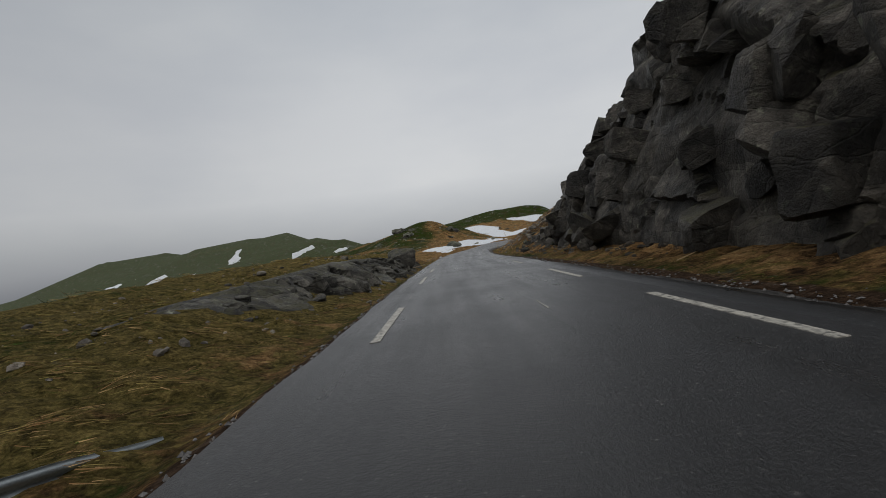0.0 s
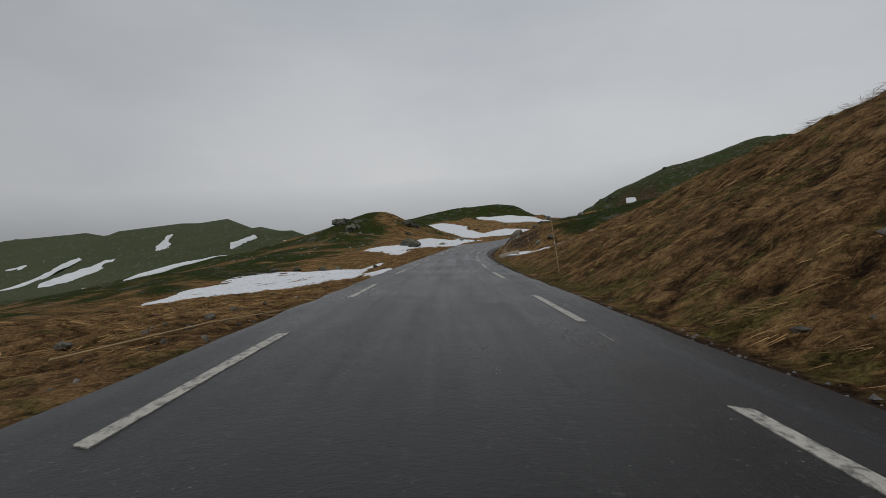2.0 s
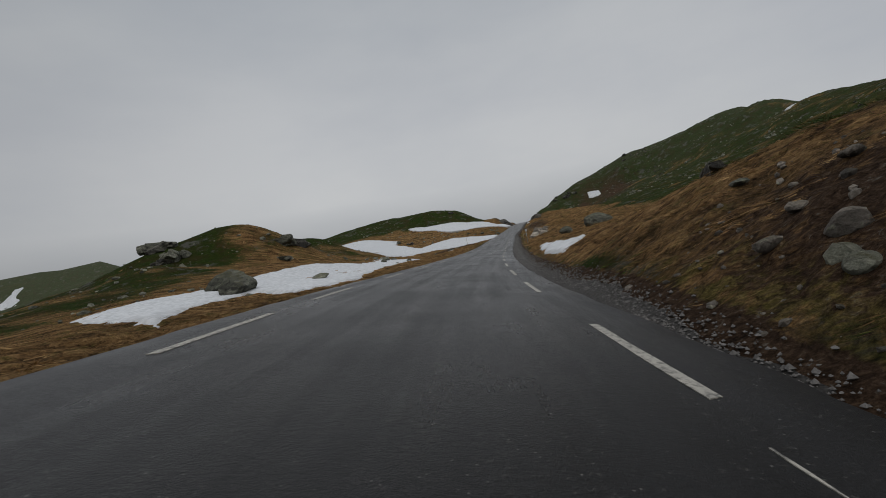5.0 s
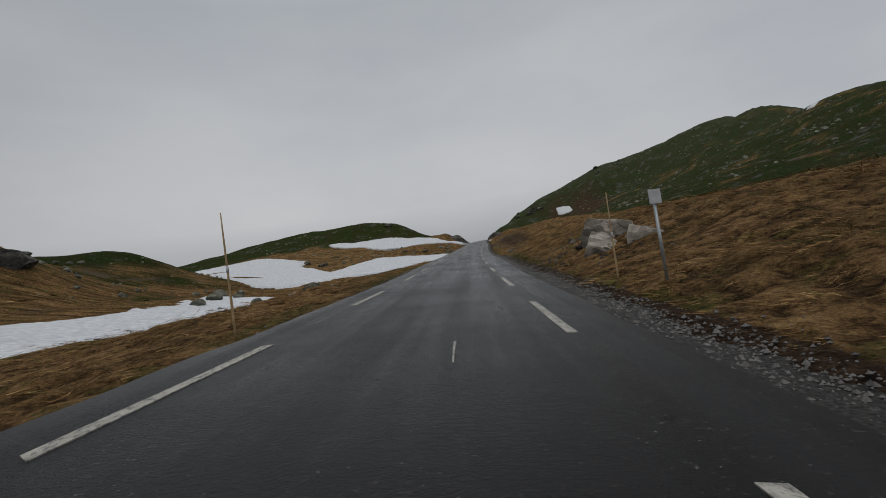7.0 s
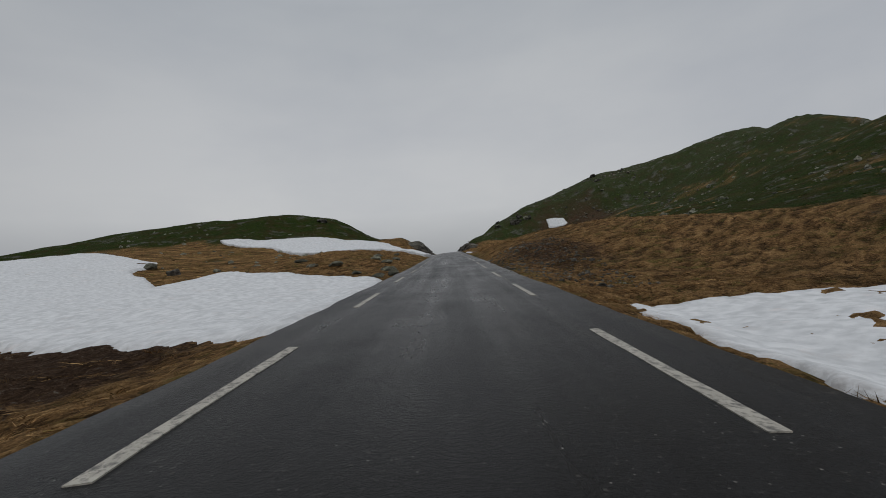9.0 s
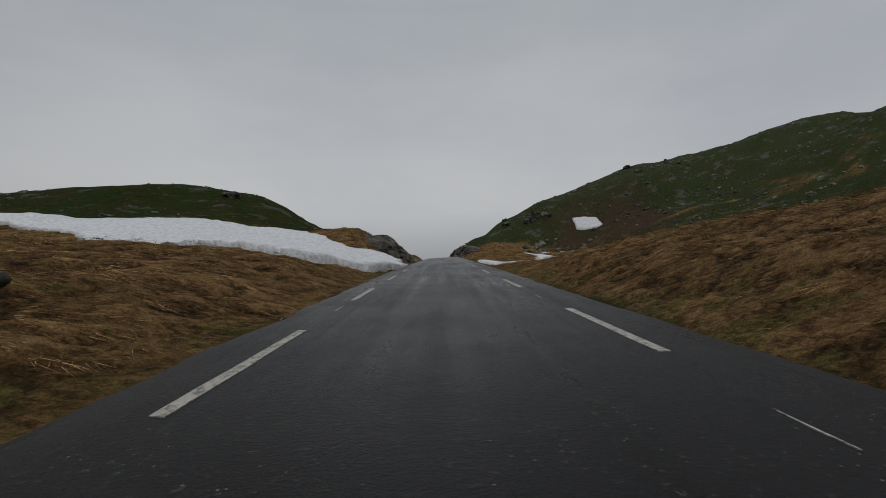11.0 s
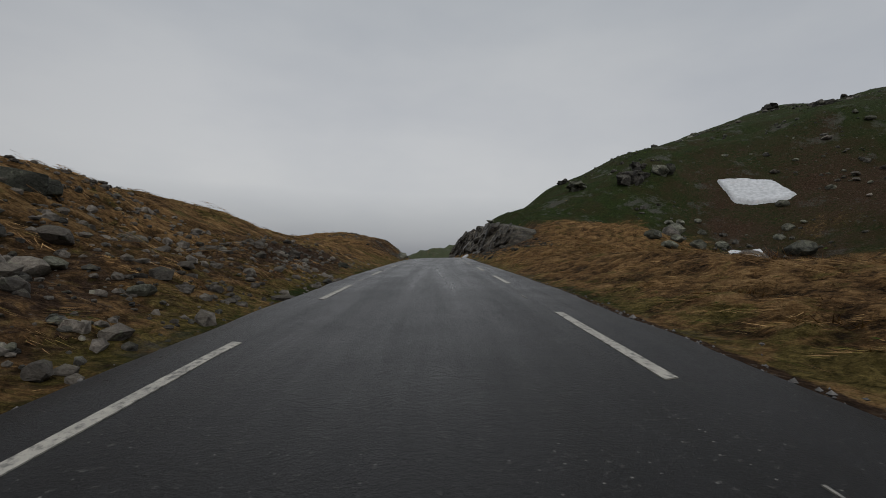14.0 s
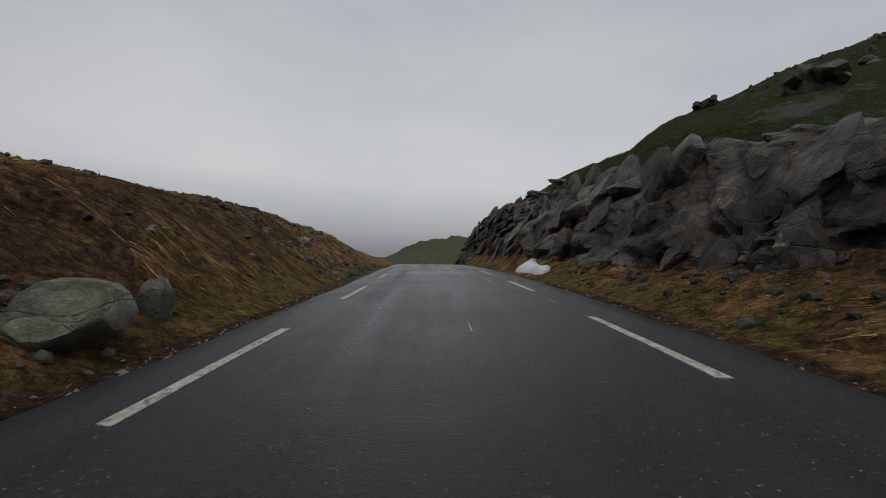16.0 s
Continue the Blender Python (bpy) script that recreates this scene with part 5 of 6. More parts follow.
# ---- snow ----
def build_snow(name, corners, thick, rim, dirt, label, seed):
    cx, cy = plan_xy(*np.array(corners, float).T)
    wide = max(np.ptp(cx), np.ptp(cy))
    res = 0.11 if wide < 16 else 0.17 if wide < 32 else 0.26
    gx, gy = np.arange(cx.min() - 1, cx.max() + 1, res), np.arange(cy.min() - 1, cy.max() + 1, res)
    x, y = np.meshgrid(gx, gy)
    near = 0.28 if wide < 20 else 0.45
    d = inside(x, y, corners) + near * fractal(x / 1.1, y / 1.1, seed, 4) + (0.02 * wide) * fractal(x / (0.2 * wide), y / (0.2 * wide), seed + 5, 3)
    prof = np.where(d > 0, 1 - (1 - np.clip(d / rim, 0, 1)) ** 2.4, 0)
    swell = 1 + 0.5 * fractal(x / 4, y / 4, seed + 2, 3)
    z = ground(x, y, rough=False) * 0.65 + ground(x, y) * 0.35 + thick * swell * prof + 0.045 * fractal(x / 0.7, y / 0.7, seed + 3, 3) * prof
    z = np.where(d > 0, z, ground(x, y) - 0.12 - 0.5 * np.clip(-d, 0, 0.9))
    if dirt > 0.7:   # meltwater has undercut the rim
        gy_, gx_ = np.gradient(inside(x, y, corners), res)
        out_by = 0.34 * (ramp(prof, 0.35, 0.8) - 0.9 * (1 - ramp(prof, 0.0, 0.3))) * (1 - ramp(d, 0.3, 1.2)) * (0.6 + 0.8 * fractal(x / 2.2, y / 2.2, seed + 4, 2))
        x, y = x - gx_ * out_by, y - gy_ * out_by
    keep = (d > -0.9)
    rows, cols = x.shape
    f = grid_faces(rows, cols)
    f = f[keep.ravel()[f].all(1)]
    used = np.unique(f)
    back = np.zeros(rows * cols, np.int64)
    back[used] = np.arange(len(used))
    ob = sheet(name, np.stack([x, y, z], -1).reshape(-1, 3)[used], back[f], SNOW)
    tint(ob, "dirt", np.repeat((np.clip(dirt * (1 - ramp(d, 0.0, rim * 1.5)) + 0.25 * dirt * (1 - ramp(d, 0, 3.5)) * ramp(fractal(x / 1.6, y / 0.8, seed + 8, 4), 0.0, 0.5), 0, 1)).ravel()[used][:, None], 3, 1))
    return tagged(ob, label, "snow")


for i, (name, corners, thick, rim, dirt, label) in enumerate(SNOWS):
    build_snow(name, corners, thick, rim, dirt, label, 300 + 17 * i)

# snow streaks on the far hills: x, y, length, width, turn
for i, (x, y, ln, wd, turn) in enumerate([(-238, 520, 15, 6, 0.5), (-150, 500, 12, 3, 0.1), (-330, 545, 14, 4, 0.2), (-110, 480, 9, 3, -0.2), (-185, 420, 22, 6, 0.9), (-215, 430, 20, 5, 0.7), (-150, 380, 26, 7, 0.5), (-250, 455, 18, 5, 0.3), (-130, 330, 24, 6, 0.35), (-345, 514, 30, 7, 0.6), (-300, 500, 26, 8, 0.5), (-400, 540, 30, 5, 0.2), (-94, 228, 20, 4, 0.3), (-226, 535, 10, 4, 0.5), (-280, 513, 14, 4, 0.4)]):
    gx, gy = np.meshgrid(np.linspace(-1.2, 1.2, 36), np.linspace(-1.2, 1.2, 24))
    c, s_ = math.cos(turn), math.sin(turn)
    px, py = x + gx * ln * c - gy * wd * s_, y + gx * ln * s_ + gy * wd * c
    d = 1 - np.hypot(gx, gy) + 0.45 * fractal(gx * 2.2, gy * 1.6, 500 + i, 4)
    z = ground(px, py) + np.where(d > 0, 1.0 * np.sqrt(np.clip(d, 0, 1)), -1.2)
    ob = sheet("snow_patch", np.stack([px, py, z], -1).reshape(-1, 3), grid_faces(24, 36), SNOW)
    tint(ob, "dirt", np.zeros((36 * 24, 3)))
    tagged(ob, "distant snow streak on a dark green hill", "snow", "distant snow streaks")


# ---- grass ----
BARE_ROCK = [(-34, 37, 3.9, 8.5), (9, 39.5, -6.2, -3.5), (112, 121, 4.6, 6.5), (181.5, 192, 4.3, 7.4), (316, 327, -6.6, -3.4), (379, 438, 4.4, 8.4)]


def sow(seed, s0, s1, u0, u1, per_m2):
    """Places for tufts between two offsets, none on rock, snow or bare soil."""
    g = np.random.default_rng(seed)
    n = int((s1 - s0) * abs(u1 - u0) * per_m2)
    s, u = g.uniform(s0, s1, n), g.uniform(u0, u1, n)
    x, y = plan_xy(s, u)
    ok = (snow_at(x, y) < -0.15) & (np.abs(u) > half_width(s, u) + 0.5 + 0.6 * shoulder(s, u))
    for a, b, c, d in BARE_ROCK:
        ok &= ~((s > a) & (s < b) & (u > c) & (u < d))
    cov = cover(x, y)
    ok &= g.uniform(0, 1, n) > cov[:, 2] * 1.1 - 0.1
    ok &= fractal(x / 1.6, y / 1.6, 82, 3) > -0.42
    return x[ok], y[ok], u[ok], cov[ok], g


def tufts(name, label, x, y, u, cov, g, blades, long, wide, radius, dome, green_bias=0.0):
    """Mats of grass: each tussock is a low mound whose blades lie over, down the slope and along the wind."""
    n = len(x)
    z = ground(x, y) - 0.2 * radius
    e = 0.35
    gx, gy = np.clip((ground(x + e, y) - z - 0.2 * radius) / e, -1.3, 1.3), np.clip((ground(x, y + e) - z - 0.2 * radius) / e, -1.3, 1.3)
    s, _u = station(x, y)
    _a, _b, _c, _d, dx, dy = along(s)
    inward = -np.sign(u)
    swirl = 0.9 * fractal(x / 1.3, y / 1.3, 95, 2)
    cx, cy = -1.3 * gx + 0.5 * inward * dy + (0.1 + swirl) * dx, -1.3 * gy - 0.5 * inward * dx + (0.1 + swirl) * dy
    greenish = np.clip(cov[:, 1] * 1.3 - 0.15 + green_bias + 0.2 * g.normal(size=n), 0, 1)
    size_t = g.uniform(0.6, 1.35, n) * (1 - 0.35 * greenish)
    room = np.clip((np.abs(u) - half_width(s, u) - 0.15) / 0.7, 0.2, 1) if radius < 0.3 else np.ones(n)
    tone_t = g.uniform(0.5, 1.15, n) * (1 + 0.45 * fractal(x / 2, y / 2, 96, 3))
    k = np.repeat(np.arange(n), blades)
    m = len(k)
    ang, rr = g.uniform(0, 2 * np.pi, m), np.sqrt(g.uniform(0, 1, m))
    rad = radius * size_t[k] * room[k]
    ox, oy = rad * rr * np.cos(ang), rad * rr * np.sin(ang)
    ux, uy = 0.6 * np.cos(ang) * rr + cx[k] + 0.28 * g.normal(size=m), 0.6 * np.sin(ang) * rr + cy[k] + 0.28 * g.normal(size=m)
    nrm = np.hypot(ux, uy) + 1e-6
    ux, uy = ux / nrm, uy / nrm
    length = long * g.uniform(0.55, 1.25, m) * size_t[k] * room[k]
    high = dome * size_t[k] * room[k]

    def lie(px, py, lift):
        return np.stack([x[k] + px, y[k] + py, z[k] + gx[k] * px + gy[k] * py + lift], 1)
    lift = length * g.uniform(0.04, 0.26, m)
    root = lie(ox, oy, high * (1 - rr ** 2) - 0.02)
    tx, ty = ox + ux * length, oy + uy * length
    tip = lie(tx, ty, high * np.clip(1 - (np.hypot(tx, ty) / (rad + 1e-6)) ** 2, 0, 1) + lift)
    roll = g.uniform(-0.7, 0.7, m)
    side_v = np.stack([-uy, ux, roll], 1) * (wide * g.uniform(0.6, 1.3, m))[:, None]
    verts = np.stack([root - side_v, root + side_v, tip], 1).reshape(-1, 3)
    ob = sheet(name, verts, np.arange(3 * m).reshape(-1, 3), BLADES)
    moss = mossiness(x, y)
    pick = g.uniform(0, 1, m)[:, None]
    c = np.where(pick < 0.40, np.array([0.44, 0.28, 0.125]), np.where(pick < 0.78, np.array([0.26, 0.148, 0.062]), np.array([0.085, 0.050, 0.022]))) * tone_t[k][:, None] * g.uniform(0.8, 1.2, m)[:, None]
    olive = np.array([0.235, 0.182, 0.058]) * tone_t[k][:, None] * g.uniform(0.5, 1.3, m)[:, None]
    c = np.where((g.uniform(0, 1, m) < 0.85 * moss[k])[:, None], olive, c)
    green = np.array([0.050, 0.078, 0.012]) * g.uniform(0.5, 1.4, m)[:, None] * tone_t[k][:, None]
    c = np.where((g.uniform(0, 1, m) < greenish[k])[:, None], green, c)
    tint(ob, "tone", np.repeat(c[:, None, :], 3, 1).reshape(-1, 3))
    return tagged(ob, label, "grass", kind="stuff")


def on_crowns(seed, s0, s1, u0, u1, thin=1.0):
    """The tussocks of a strip of land that carry grass."""
    g = np.random.default_rng(seed)
    ex, ey = plan_xy(np.linspace(s0, s1, 60), u0), plan_xy(np.linspace(s0, s1, 60), u1)
    x, y = crowns(min(ex[0].min(), ey[0].min()), max(ex[0].max(), ey[0].max()), min(ex[1].min(), ey[1].min()), max(ex[1].max(), ey[1].max()), *TUSSOCK)
    s, u = station(x, y)
    ok = (s > s0) & (s < s1) & (u > u0) & (u < u1) & (g.uniform(0, 1, len(x)) < thin)
    x, y, s, u = x[ok], y[ok], s[ok], u[ok]
    ok = (snow_at(x, y) < -0.1) & (np.abs(u) > half_width(s, u) + 0.6 + 0.6 * shoulder(s, u))
    for a, b, c, d in BARE_ROCK:
        ok &= ~((s > a) & (s < b) & (u > c) & (u < d))
    cov = cover(x, y)
    ok &= g.uniform(0, 1, len(x)) > cov[:, 2] * 1.15 - 0.12
    return x[ok], y[ok], u[ok], cov[ok], g


for seed, (u0, u1) in ((1, (-6, -2.2)), (2, (2.2, 6))):
    tufts("grass_tussocks", "matted tussocks of brown winter grass on the verge", *on_crowns(seed, -14, 402, u0, u1), 125, 0.25, 0.0042, 0.40, 0.07)
for seed, (u0, u1) in ((7, (-13, -6)), (8, (6, 13))):
    tufts("grass_tussocks", "matted tussocks of brown grass on the bank", *on_crowns(seed, -8, 405, u0, u1), 60, 0.29, 0.0068, 0.42, 0.07)
for seed, (u0, u1) in ((3, (-28, -13)), (4, (13, 28))):
    tufts("grass_tussocks", "brown and green moor grass on the slopes", *on_crowns(seed, -5, 425, u0, u1, 0.6), 16, 0.34, 0.013, 0.45, 0.08)
for seed, (u0, u1) in ((9, (-75, -28)), (10, (28, 115))):
    tufts("heath", "low dark heath on the hillsides", *sow(seed, 120, 450, u0, u1, 0.30), 7, 0.8, 0.07, 0.9, 0.22)
for seed, (u0, u1) in ((5, (-3.9, -2.2)), (6, (2.2, 4.2))):
    tufts("verge_grass", "short green grass along the road edge", *sow(seed, -14, 402, u0, u1, 7.0), 14, 0.15, 0.005, 0.12, 0.04, 0.5)


# ---- gravel along the road edge ----
def gravel(seed, sign, count):
    g = np.random.default_rng(seed)
    s = np.where((g.uniform(0, 1, count) < 0.45) & (sign > 0), g.uniform(118, 208, count), g.uniform(-14, 402, count))
    over = np.abs(g.normal(0, 0.24, count)) + 0.9 * g.uniform(0, 1, count) * shoulder(s, sign)
    u = sign * (half_width(s, sign) + 0.02 + over)
    x, y = plan_xy(s, u)
    z = ground(x, y) + 0.03
    r = g.uniform(0.010, 0.032, count) * g.choice([0.7, 1.0, 1.5], count, p=[0.5, 0.4, 0.1])
    octa = np.array([(1, 0, 0), (0, 1, 0), (-1, 0, 0), (0, -1, 0), (0, 0, 0.8), (0, 0, -0.6)], float)
    v = octa[None] * (r[:, None, None] * g.uniform(0.6, 1.3, (count, 6, 1)))
    a = g.uniform(0, 6.28, count)[:, None]
    v = np.stack([v[..., 0] * np.cos(a) - v[..., 1] * np.sin(a), v[..., 0] * np.sin(a) + v[..., 1] * np.cos(a), v[..., 2]], -1) + np.stack([x, y, z], 1)[:, None, :]
    t = np.array([(0, 1, 4), (1, 2, 4), (2, 3, 4), (3, 0, 4), (1, 0, 5), (2, 1, 5), (3, 2, 5), (0, 3, 5)])
    ob = sheet("gravel", v.reshape(-1, 3), (np.arange(count)[:, None, None] * 6 + t[None]).reshape(-1, 3), GRAVEL, smooth=False)
    tagged(ob, "loose dark crushed stone along the asphalt edge", "gravel", kind="stuff")


def gravel_shoulder(name, sign):
    """Crushed stone spilling from under the asphalt, with a ragged outer rim that sinks into the turf."""
    ss = np.arange(-40, 440, 0.2)
    inner = half_width(ss, sign) - 0.12
    outer = half_width(ss, sign) + 0.46 + 0.34 * fractal(ss / 1.5, ss * 0 + 5 * sign, 93, 4) + 0.75 * shoulder(ss, sign)
    w = np.linspace(0, 1, 7)[None, :]
    u = sign * (inner[:, None] * (1 - w) + outer[:, None] * w)
    s2 = np.repeat(ss[:, None], 7, 1)
    x, y = plan_xy(s2, u)
    z = ground(x, y) + 0.035 * (1 - ramp(w, 0.45, 1.0) * 1.9) + 0.012 * fractal(x / 0.25, y / 0.25, 94, 2)
    z[:, 0] = np.minimum(z[:, 0], road_z(ss, u[:, 0]) - 0.03)
    faces = grid_faces(len(ss), 7)
    ob = sheet(name, np.stack([x, y, z], -1).reshape(-1, 3), faces if sign > 0 else faces[:, ::-1], SHOULDER)
    tagged(ob, "dark crushed stone shoulder along the asphalt", "gravel", kind="structure")


gravel_shoulder("verge_left", -1)
gravel_shoulder("verge_right", 1)
gravel(21, -1, 26000)
gravel(22, 1, 32000)


def scree(seed, s0, s1, u0, u1, count, lo, hi, label, mat=STONE):
    g = np.random.default_rng(seed)
    s, u = g.uniform(s0, s1, count), g.uniform(u0, u1, count)
    x, y = plan_xy(s, u)
    ok = (fractal(x / 9, y / 9, seed + 3, 3) > -0.05) & (snow_at(x, y) < 0)
    x, y = x[ok], y[ok]
    n = len(x)
    z = ground(x, y)
    r = g.uniform(lo, hi, n) * g.choice([0.6, 1.0, 1.6], n, p=[0.5, 0.38, 0.12])
    phi = (1 + 5 ** 0.5) / 2
    ball = np.array([(-1, phi, 0), (1, phi, 0), (-1, -phi, 0), (1, -phi, 0), (0, -1, phi), (0, 1, phi), (0, -1, -phi), (0, 1, -phi), (phi, 0, -1), (phi, 0, 1), (-phi, 0, -1), (-phi, 0, 1)]) / 1.9
    t = [(0, 11, 5), (0, 5, 1), (0, 1, 7), (0, 7, 10), (0, 10, 11), (1, 5, 9), (5, 11, 4), (11, 10, 2), (10, 7, 6), (7, 1, 8), (3, 9, 4), (3, 4, 2), (3, 2, 6), (3, 6, 8), (3, 8, 9), (4, 9, 5), (2, 4, 11), (6, 2, 10), (8, 6, 7), (9, 8, 1)]
    squash = np.stack([g.uniform(0.8, 1.4, n), g.uniform(0.6, 1.0, n), g.uniform(0.45, 0.9, n)], 1)
    v = ball[None] * g.uniform(0.72, 1.15, (n, 12, 1)) * r[:, None, None] * squash[:, None, :]
    a, c = g.uniform(0, 6.28, n)[:, None], g.uniform(-0.5, 0.5, n)[:, None]
    v = np.stack([v[..., 0], v[..., 1] * np.cos(c) - v[..., 2] * np.sin(c), v[..., 1] * np.sin(c) + v[..., 2] * np.cos(c)], -1)
    v = np.stack([v[..., 0] * np.cos(a) - v[..., 1] * np.sin(a), v[..., 0] * np.sin(a) + v[..., 1] * np.cos(a), v[..., 2]], -1) + np.stack([x, y, z + 0.12 * r], 1)[:, None, :]
    ob = sheet("scree", v.reshape(-1, 3), (np.arange(n)[:, None, None] * 12 + np.array(t)[None]).reshape(-1, 3), mat, smooth=False)
    tagged(ob, label, "scree", kind="stuff")


scree(31, 362, 425, 22, 75, 1300, 0.1, 0.4, "grey scree strewn over the green hillside", ROCK)
scree(32, 260, 420, 40, 110, 800, 0.2, 0.6, "scattered grey stones on the hillside", MOSSROCK)
scree(33, 150, 360, -70, -14, 900, 0.12, 0.5, "scattered grey stones on the moor", MOSSROCK)
scree(34, 322, 346, -9, -3, 800, 0.025, 0.10, "stony rubble on the cutting slope", ROCK)
scree(35, 374, 402, -10, -3, 2600, 0.03, 0.11, "small rubble in the bank")
scree(36, 366, 400, 3.4, 9, 1300, 0.03, 0.15, "broken rock below the cutting", ROCK)
scree(37, 34, 46, 3.2, 9, 350, 0.03, 0.10, "stony rubble in the bank")
scree(38, 96, 128, 3.4, 8, 500, 0.02, 0.08, "small rubble in the bank")
scree(39, 346, 358, -7, -3, 350, 0.025, 0.10, "brown rubble in bare soil")
scree(40, 182, 204, 3.2, 7, 350, 0.02, 0.09, "rubble under the outcrop")
scree(41, -6, 36, 3.4, 5, 500, 0.03, 0.12, "broken rock at the foot of the cliff")
scree(42, 0, 60, -9, -3, 700, 0.02, 0.09, "small stones in the yellow grass")
scree(43, 236, 264, 3.0, 8, 1300, 0.03, 0.11, "stones and rubble in the bare bank", ROCK)
scree(44, 36, 52, 3.2, 9, 700, 0.04, 0.16, "stones in the bank below the cliff")
scree(45, 326, 350, -10, -3, 1500, 0.03, 0.14, "stones in the cutting slope")


# ---- roadside things ----
def snow_stake(s, u, tall, lean_x, lean_y, label, collar=True):
    p = place(s, u, -0.05)
    top = p + Vector((lean_x, lean_y, math.sqrt(max(0.1, tall ** 2 - lean_x ** 2 - lean_y ** 2))))
    stake = new("snow_stake")
    stake.location = p
    pts = [p.lerp(top, w) for w in (0, 0.2, 0.4, 0.6, 0.8, 1.0)]
    scene.view_layers[0].update()
    part("pole", tube(pts, [0.021, 0.020, 0.018, 0.016, 0.013, 0.009], 8), BAMBOO, stake)
    for w in (0.17, 0.36, 0.55, 0.74):
        q = p.lerp(top, w)
        d = (top - p).normalized() * 0.006
        part("joint", tube([q - d, q + d], [0.024 - 0.012 * w, 0.024 - 0.012 * w], 8), BAMBOO, stake)
    if collar:
        d = (top - p).normalized() * 0.05
        q = p.lerp(top, 0.56)
        part("reflector_band", tube([q - d, q + d], [0.021, 0.020], 8), REFLECT, stake, "grey reflective tape band")
    return tagged(stake, label, "snow stake", "snow stakes along the road")


snow_stake(90.4, 3.2, 3.1, 1.95, 0.15, "bamboo snow stake leaning far over the bank")
snow_stake(36.6, 3.6, 1.8, -0.5, 0.5, "bamboo snow stake leaning over the verge")
snow_stake(61.5, 3.3, 1.8, -0.12, 0.1, "bamboo snow stake upright in the verge")
snow_stake(175.5, -3.1, 2.0, 0.0, 0.05, "bamboo snow stake upright at the road edge")
snow_stake(178.5, 3.5, 2.0, 0.05, 0.0, "bamboo snow stake upright at the road edge")


def signplate(s, u):
    p = place(s, u, -0.05)
    post = new("marker_post")
    post.location = p
    part("pole", tube([p, p + Vector((0, 0, 1.5))], [0.03, 0.028], 10), STEEL, post)
    bm = bmesh.new()
    bmesh.ops.create_cube(bm, size=1.0, matrix=Matrix.Translation(p + Vector((0, -0.04, 1.55))) @ Matrix.Diagonal((0.26, 0.02, 0.26, 1)))
    bmesh.ops.bevel(bm, geom=bm.edges[:], offset=0.006, segments=2, affect="EDGES")
    part("plate", bm, REFLECT, post, "small grey square plate")
    return tagged(post, "small grey marker plate on a thin post", "marker post")


signplate(177.0, 3.9)


def guard_rail():
    """The buried end of a steel guard rail."""
    rail = new("guard_rail")
    rail.location = place(-12, -3.2)
    ss = np.linspace(-16, 4.6, 50)
    prof = [(-0.02, -0.09), (0.035, -0.07), (0.035, -0.03), (-0.01, 0.0), (0.035, 0.03), (0.035, 0.07), (-0.02, 0.09)]
    verts = []
    for s in ss:
        u = -3.7 + 0.5 * float(ramp(s, 2.5, 4.4))
        x, y = plan_xy(s, u)
        _x, _y, zr, _b, dx, dy = along(s)
        z = float(ground(x, y, rough=False)) + 0.10 + 0.4 * (1 - float(ramp(s, -9, 3))) - 0.22 * float(ramp(s, 2.8, 4.6))
        for thick in (0.0, 0.006):
            verts += [(float(x + (o + thick) * dy), float(y - (o + thick) * dx), z + h) for o, h in prof]
    n, w = len(ss), len(prof)
    faces = []
    for i in range(n - 1):
        for t in (0, w):
            for k in range(w - 1):
                a = i * 2 * w + t + k
                faces.append((a, a + 1, a + 2 * w + 1, a + 2 * w))
        for k in (0, w - 1):
            a = i * 2 * w + k
            faces.append((a, a + w, a + 3 * w, a + 2 * w))
    beam = sheet("beam", verts, faces, STEEL)
    scene.view_layers[0].update()
    beam.parent, beam.matrix_parent_inverse = rail, rail.matrix_basis.inverted()
    for s in (-14, -10, -6):
        x, y = plan_xy(s, -3.76)
        zr = float(along(s)[2])
        top = float(ground(x, y, rough=False)) + 0.14 + 0.4 * (1 - float(ramp(s, -9, 3)))
        bm = bmesh.new()
        bmesh.ops.create_cube(bm, size=1.0, matrix=Matrix.Translation((float(x), float(y), (top + zr - 0.8) / 2)) @ Matrix.Diagonal((0.08, 0.12, top - zr + 0.8, 1)))
        bmesh.ops.bevel(bm, geom=bm.edges[:], offset=0.01, segments=2, affect="EDGES")
        part("post", bm, STEEL, rail)
    return tagged(rail, "galvanised steel guard rail end sinking into the verge", "guard rail")


guard_rail()


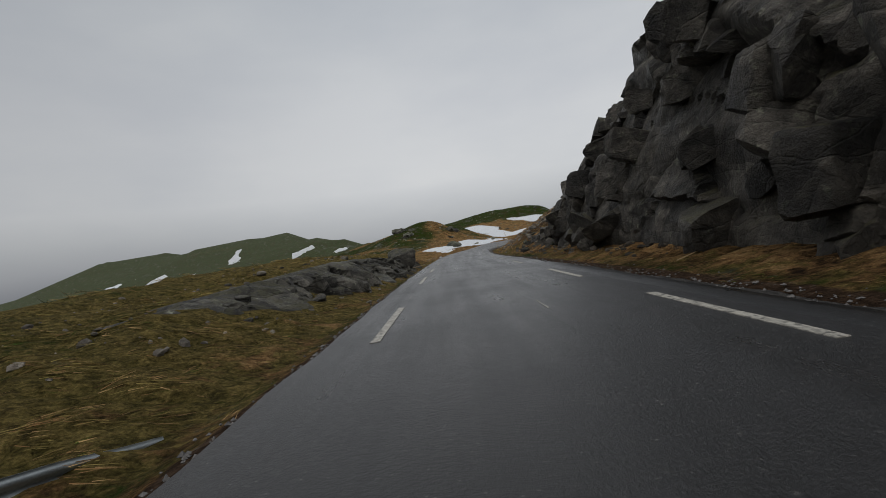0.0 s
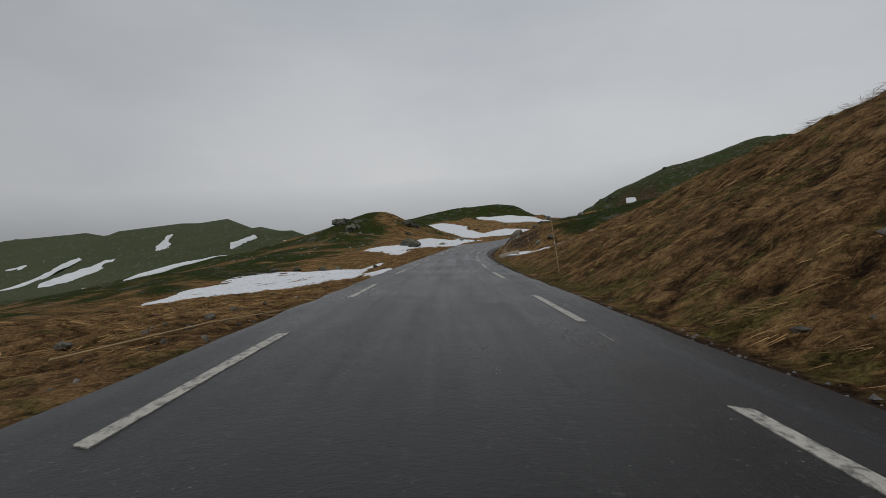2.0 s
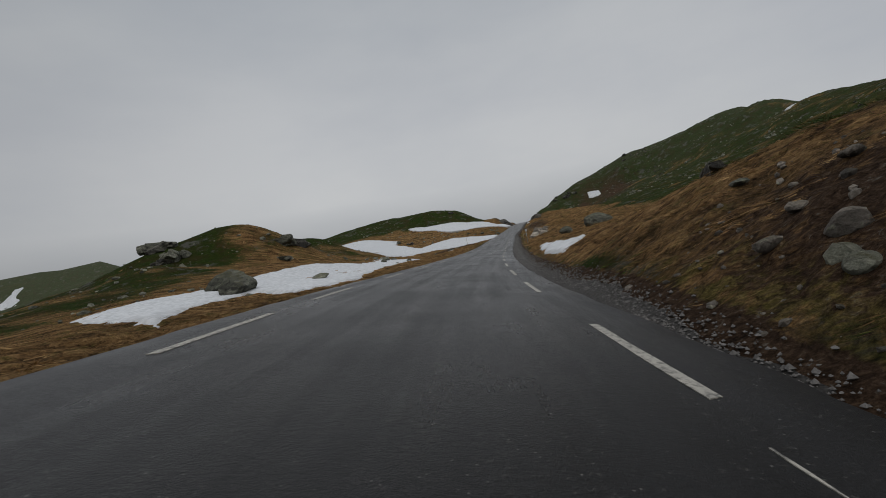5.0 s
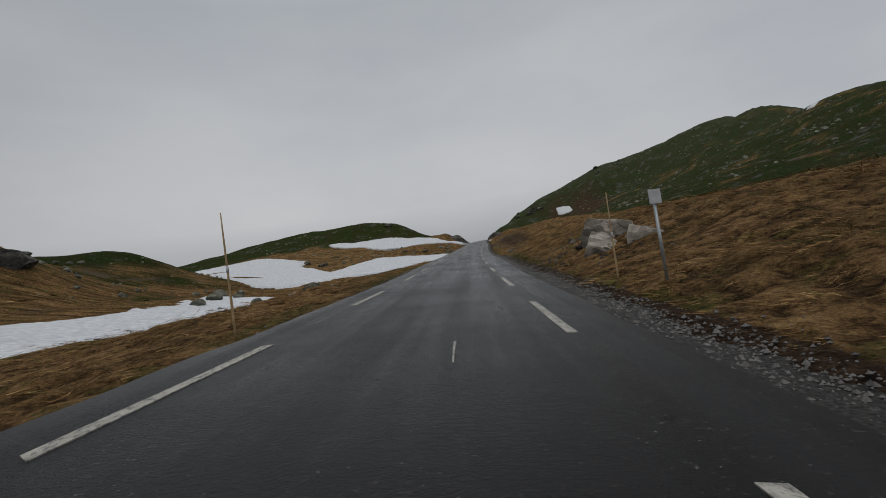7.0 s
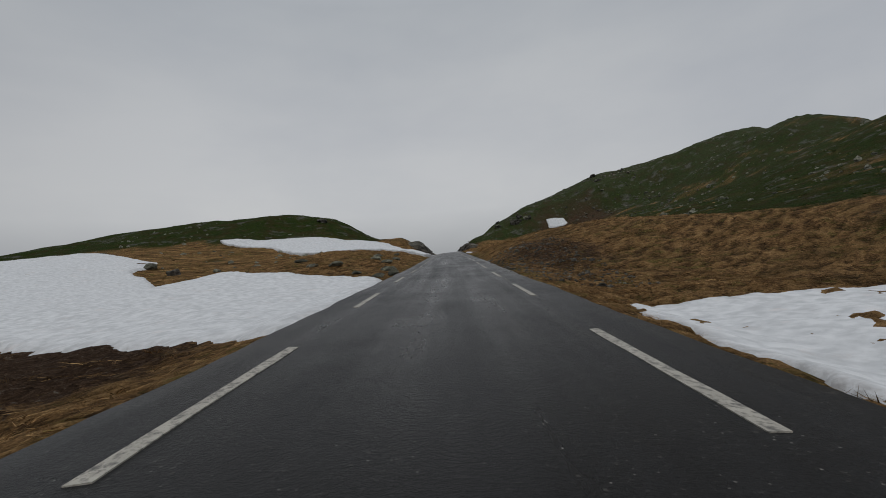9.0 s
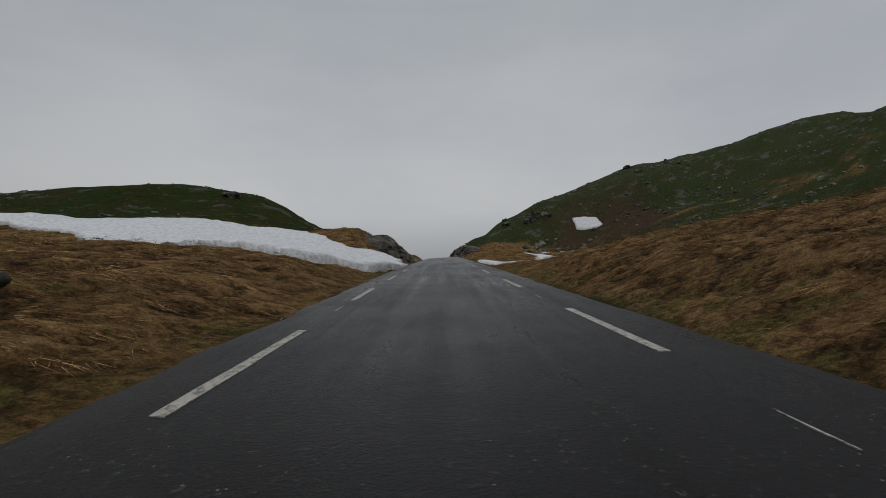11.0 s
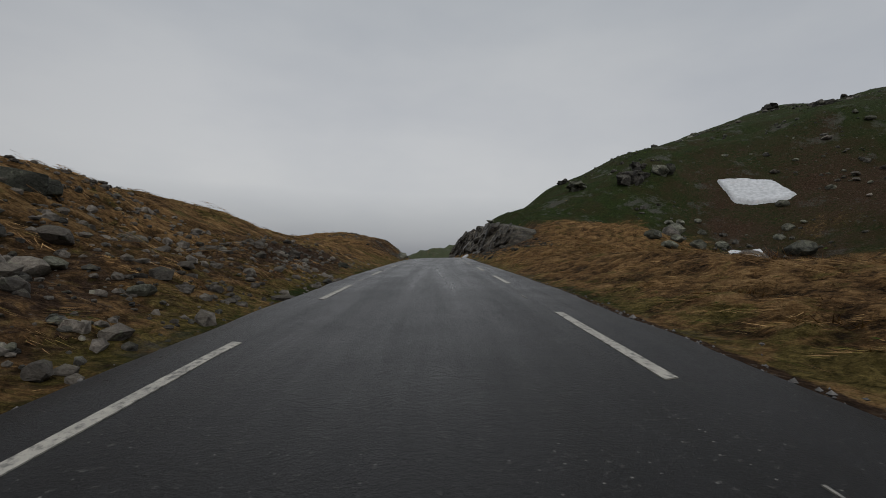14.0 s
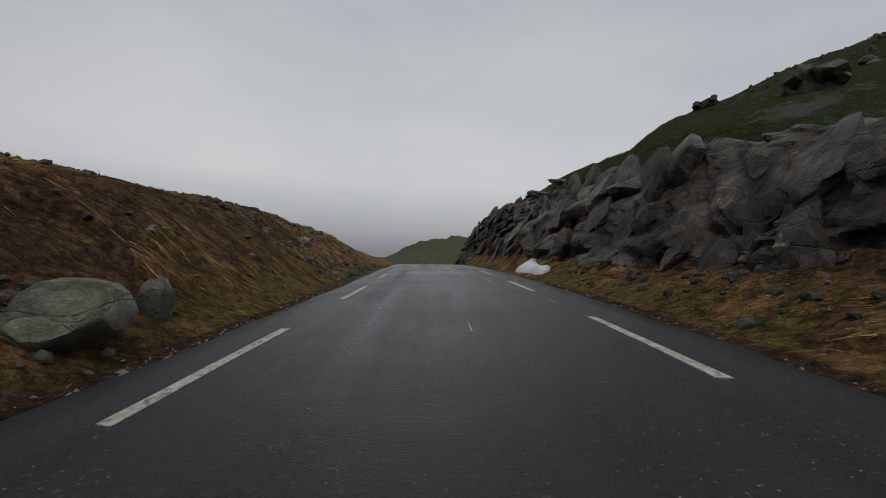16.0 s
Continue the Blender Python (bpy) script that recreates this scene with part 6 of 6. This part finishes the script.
def culvert(s, u):
    p = place(s, u)
    _x, _y, _z, _b, dx, dy = along(s)
    way = Vector((float(dy), float(-dx), 0.02))
    pipe = new("culvert_pipe")
    pipe.location = p
    a, b = p - way * 0.25 + Vector((0, 0, -0.12)), p + way * 1.3 + Vector((0, 0, 0.12))
    bm = bmesh.new()
    q = way.to_track_quat("Z", "Y")
    rings = []
    for c, r in ((a, 0.36), (b - way * 0.02, 0.36), (b, 0.345), (b, 0.29), (b - way * 0.02, 0.28), (a, 0.28)):
        rings.append([bm.verts.new(c + q @ Vector((r * math.cos(t), r * math.sin(t), 0))) for t in np.arange(28) * 2 * math.pi / 28])
    for r0, r1 in zip(rings, rings[1:]):
        for k in range(28):
            bm.faces.new((r0[k], r0[(k + 1) % 28], r1[(k + 1) % 28], r1[k])).smooth = True
    bm.faces.new(rings[0][::-1])
    scene.view_layers[0].update()
    part("pipe", bm, CONCRETE, pipe)
    return tagged(pipe, "weathered concrete culvert pipe under the snow drift", "culvert")


culvert(86.7, 3.4)

for s, u, ln, a in ((8.5, 3.2, 1.6, 0.5), (9.5, 5.0, 0.6, 1.1), (84.8, 3.0, 0.5, 2.0)):
    p = place(s, u, 0.06)
    d = Vector((math.cos(a), math.sin(a), 0.12)) * ln
    stick = part("stick", tube([p, p + d * 0.5 + Vector((0, 0, 0.03)), p + d], [0.012, 0.01, 0.005], 6), DEADWOOD, None)
    tagged(stick, "dry dead stalk lying on the verge", "stick")

# stones lying on the asphalt
for s, u, size in ((29.2, 0.1, 0.04), (29.5, 0.22, 0.03), (67.1, 2.0, 0.06), (41.9, -1.65, 0.05)):
    x, y = plan_xy(s, u)
    stone = new("stone", SMALL[2])
    stone.location = (float(x), float(y), float(road_z(s, u)) + 0.02 + 0.35 * size)
    stone.rotation_euler, stone.scale = (0.3, 0.2, s), (size * 1.2, size, size * 0.8)
    tagged(stone, "small dark stone lying on the wet asphalt", "stone")

# a fallen bamboo stake on the verge
a, b = place(29.0, -3.5, 0.1), place(34.6, -2.55, 0.06)
fallen = part("fallen_stake", tube([a, a.lerp(b, 0.3), a.lerp(b, 0.65) + Vector((0, 0, 0.03)), b], [0.016, 0.015, 0.012, 0.008], 8), BAMBOO, None)
tagged(fallen, "yellow bamboo stake fallen along the grassy verge", "snow stake")
a, b = place(52.6, -4.6, 0.12), place(56.5, -2.8, 0.08)
fallen = part("fallen_stake", tube([a, a.lerp(b, 0.5) + Vector((0, 0, 0.06)), b], [0.014, 0.012, 0.007], 8), BAMBOO, None)
tagged(fallen, "yellow bamboo stake fallen along the grassy verge", "snow stake")
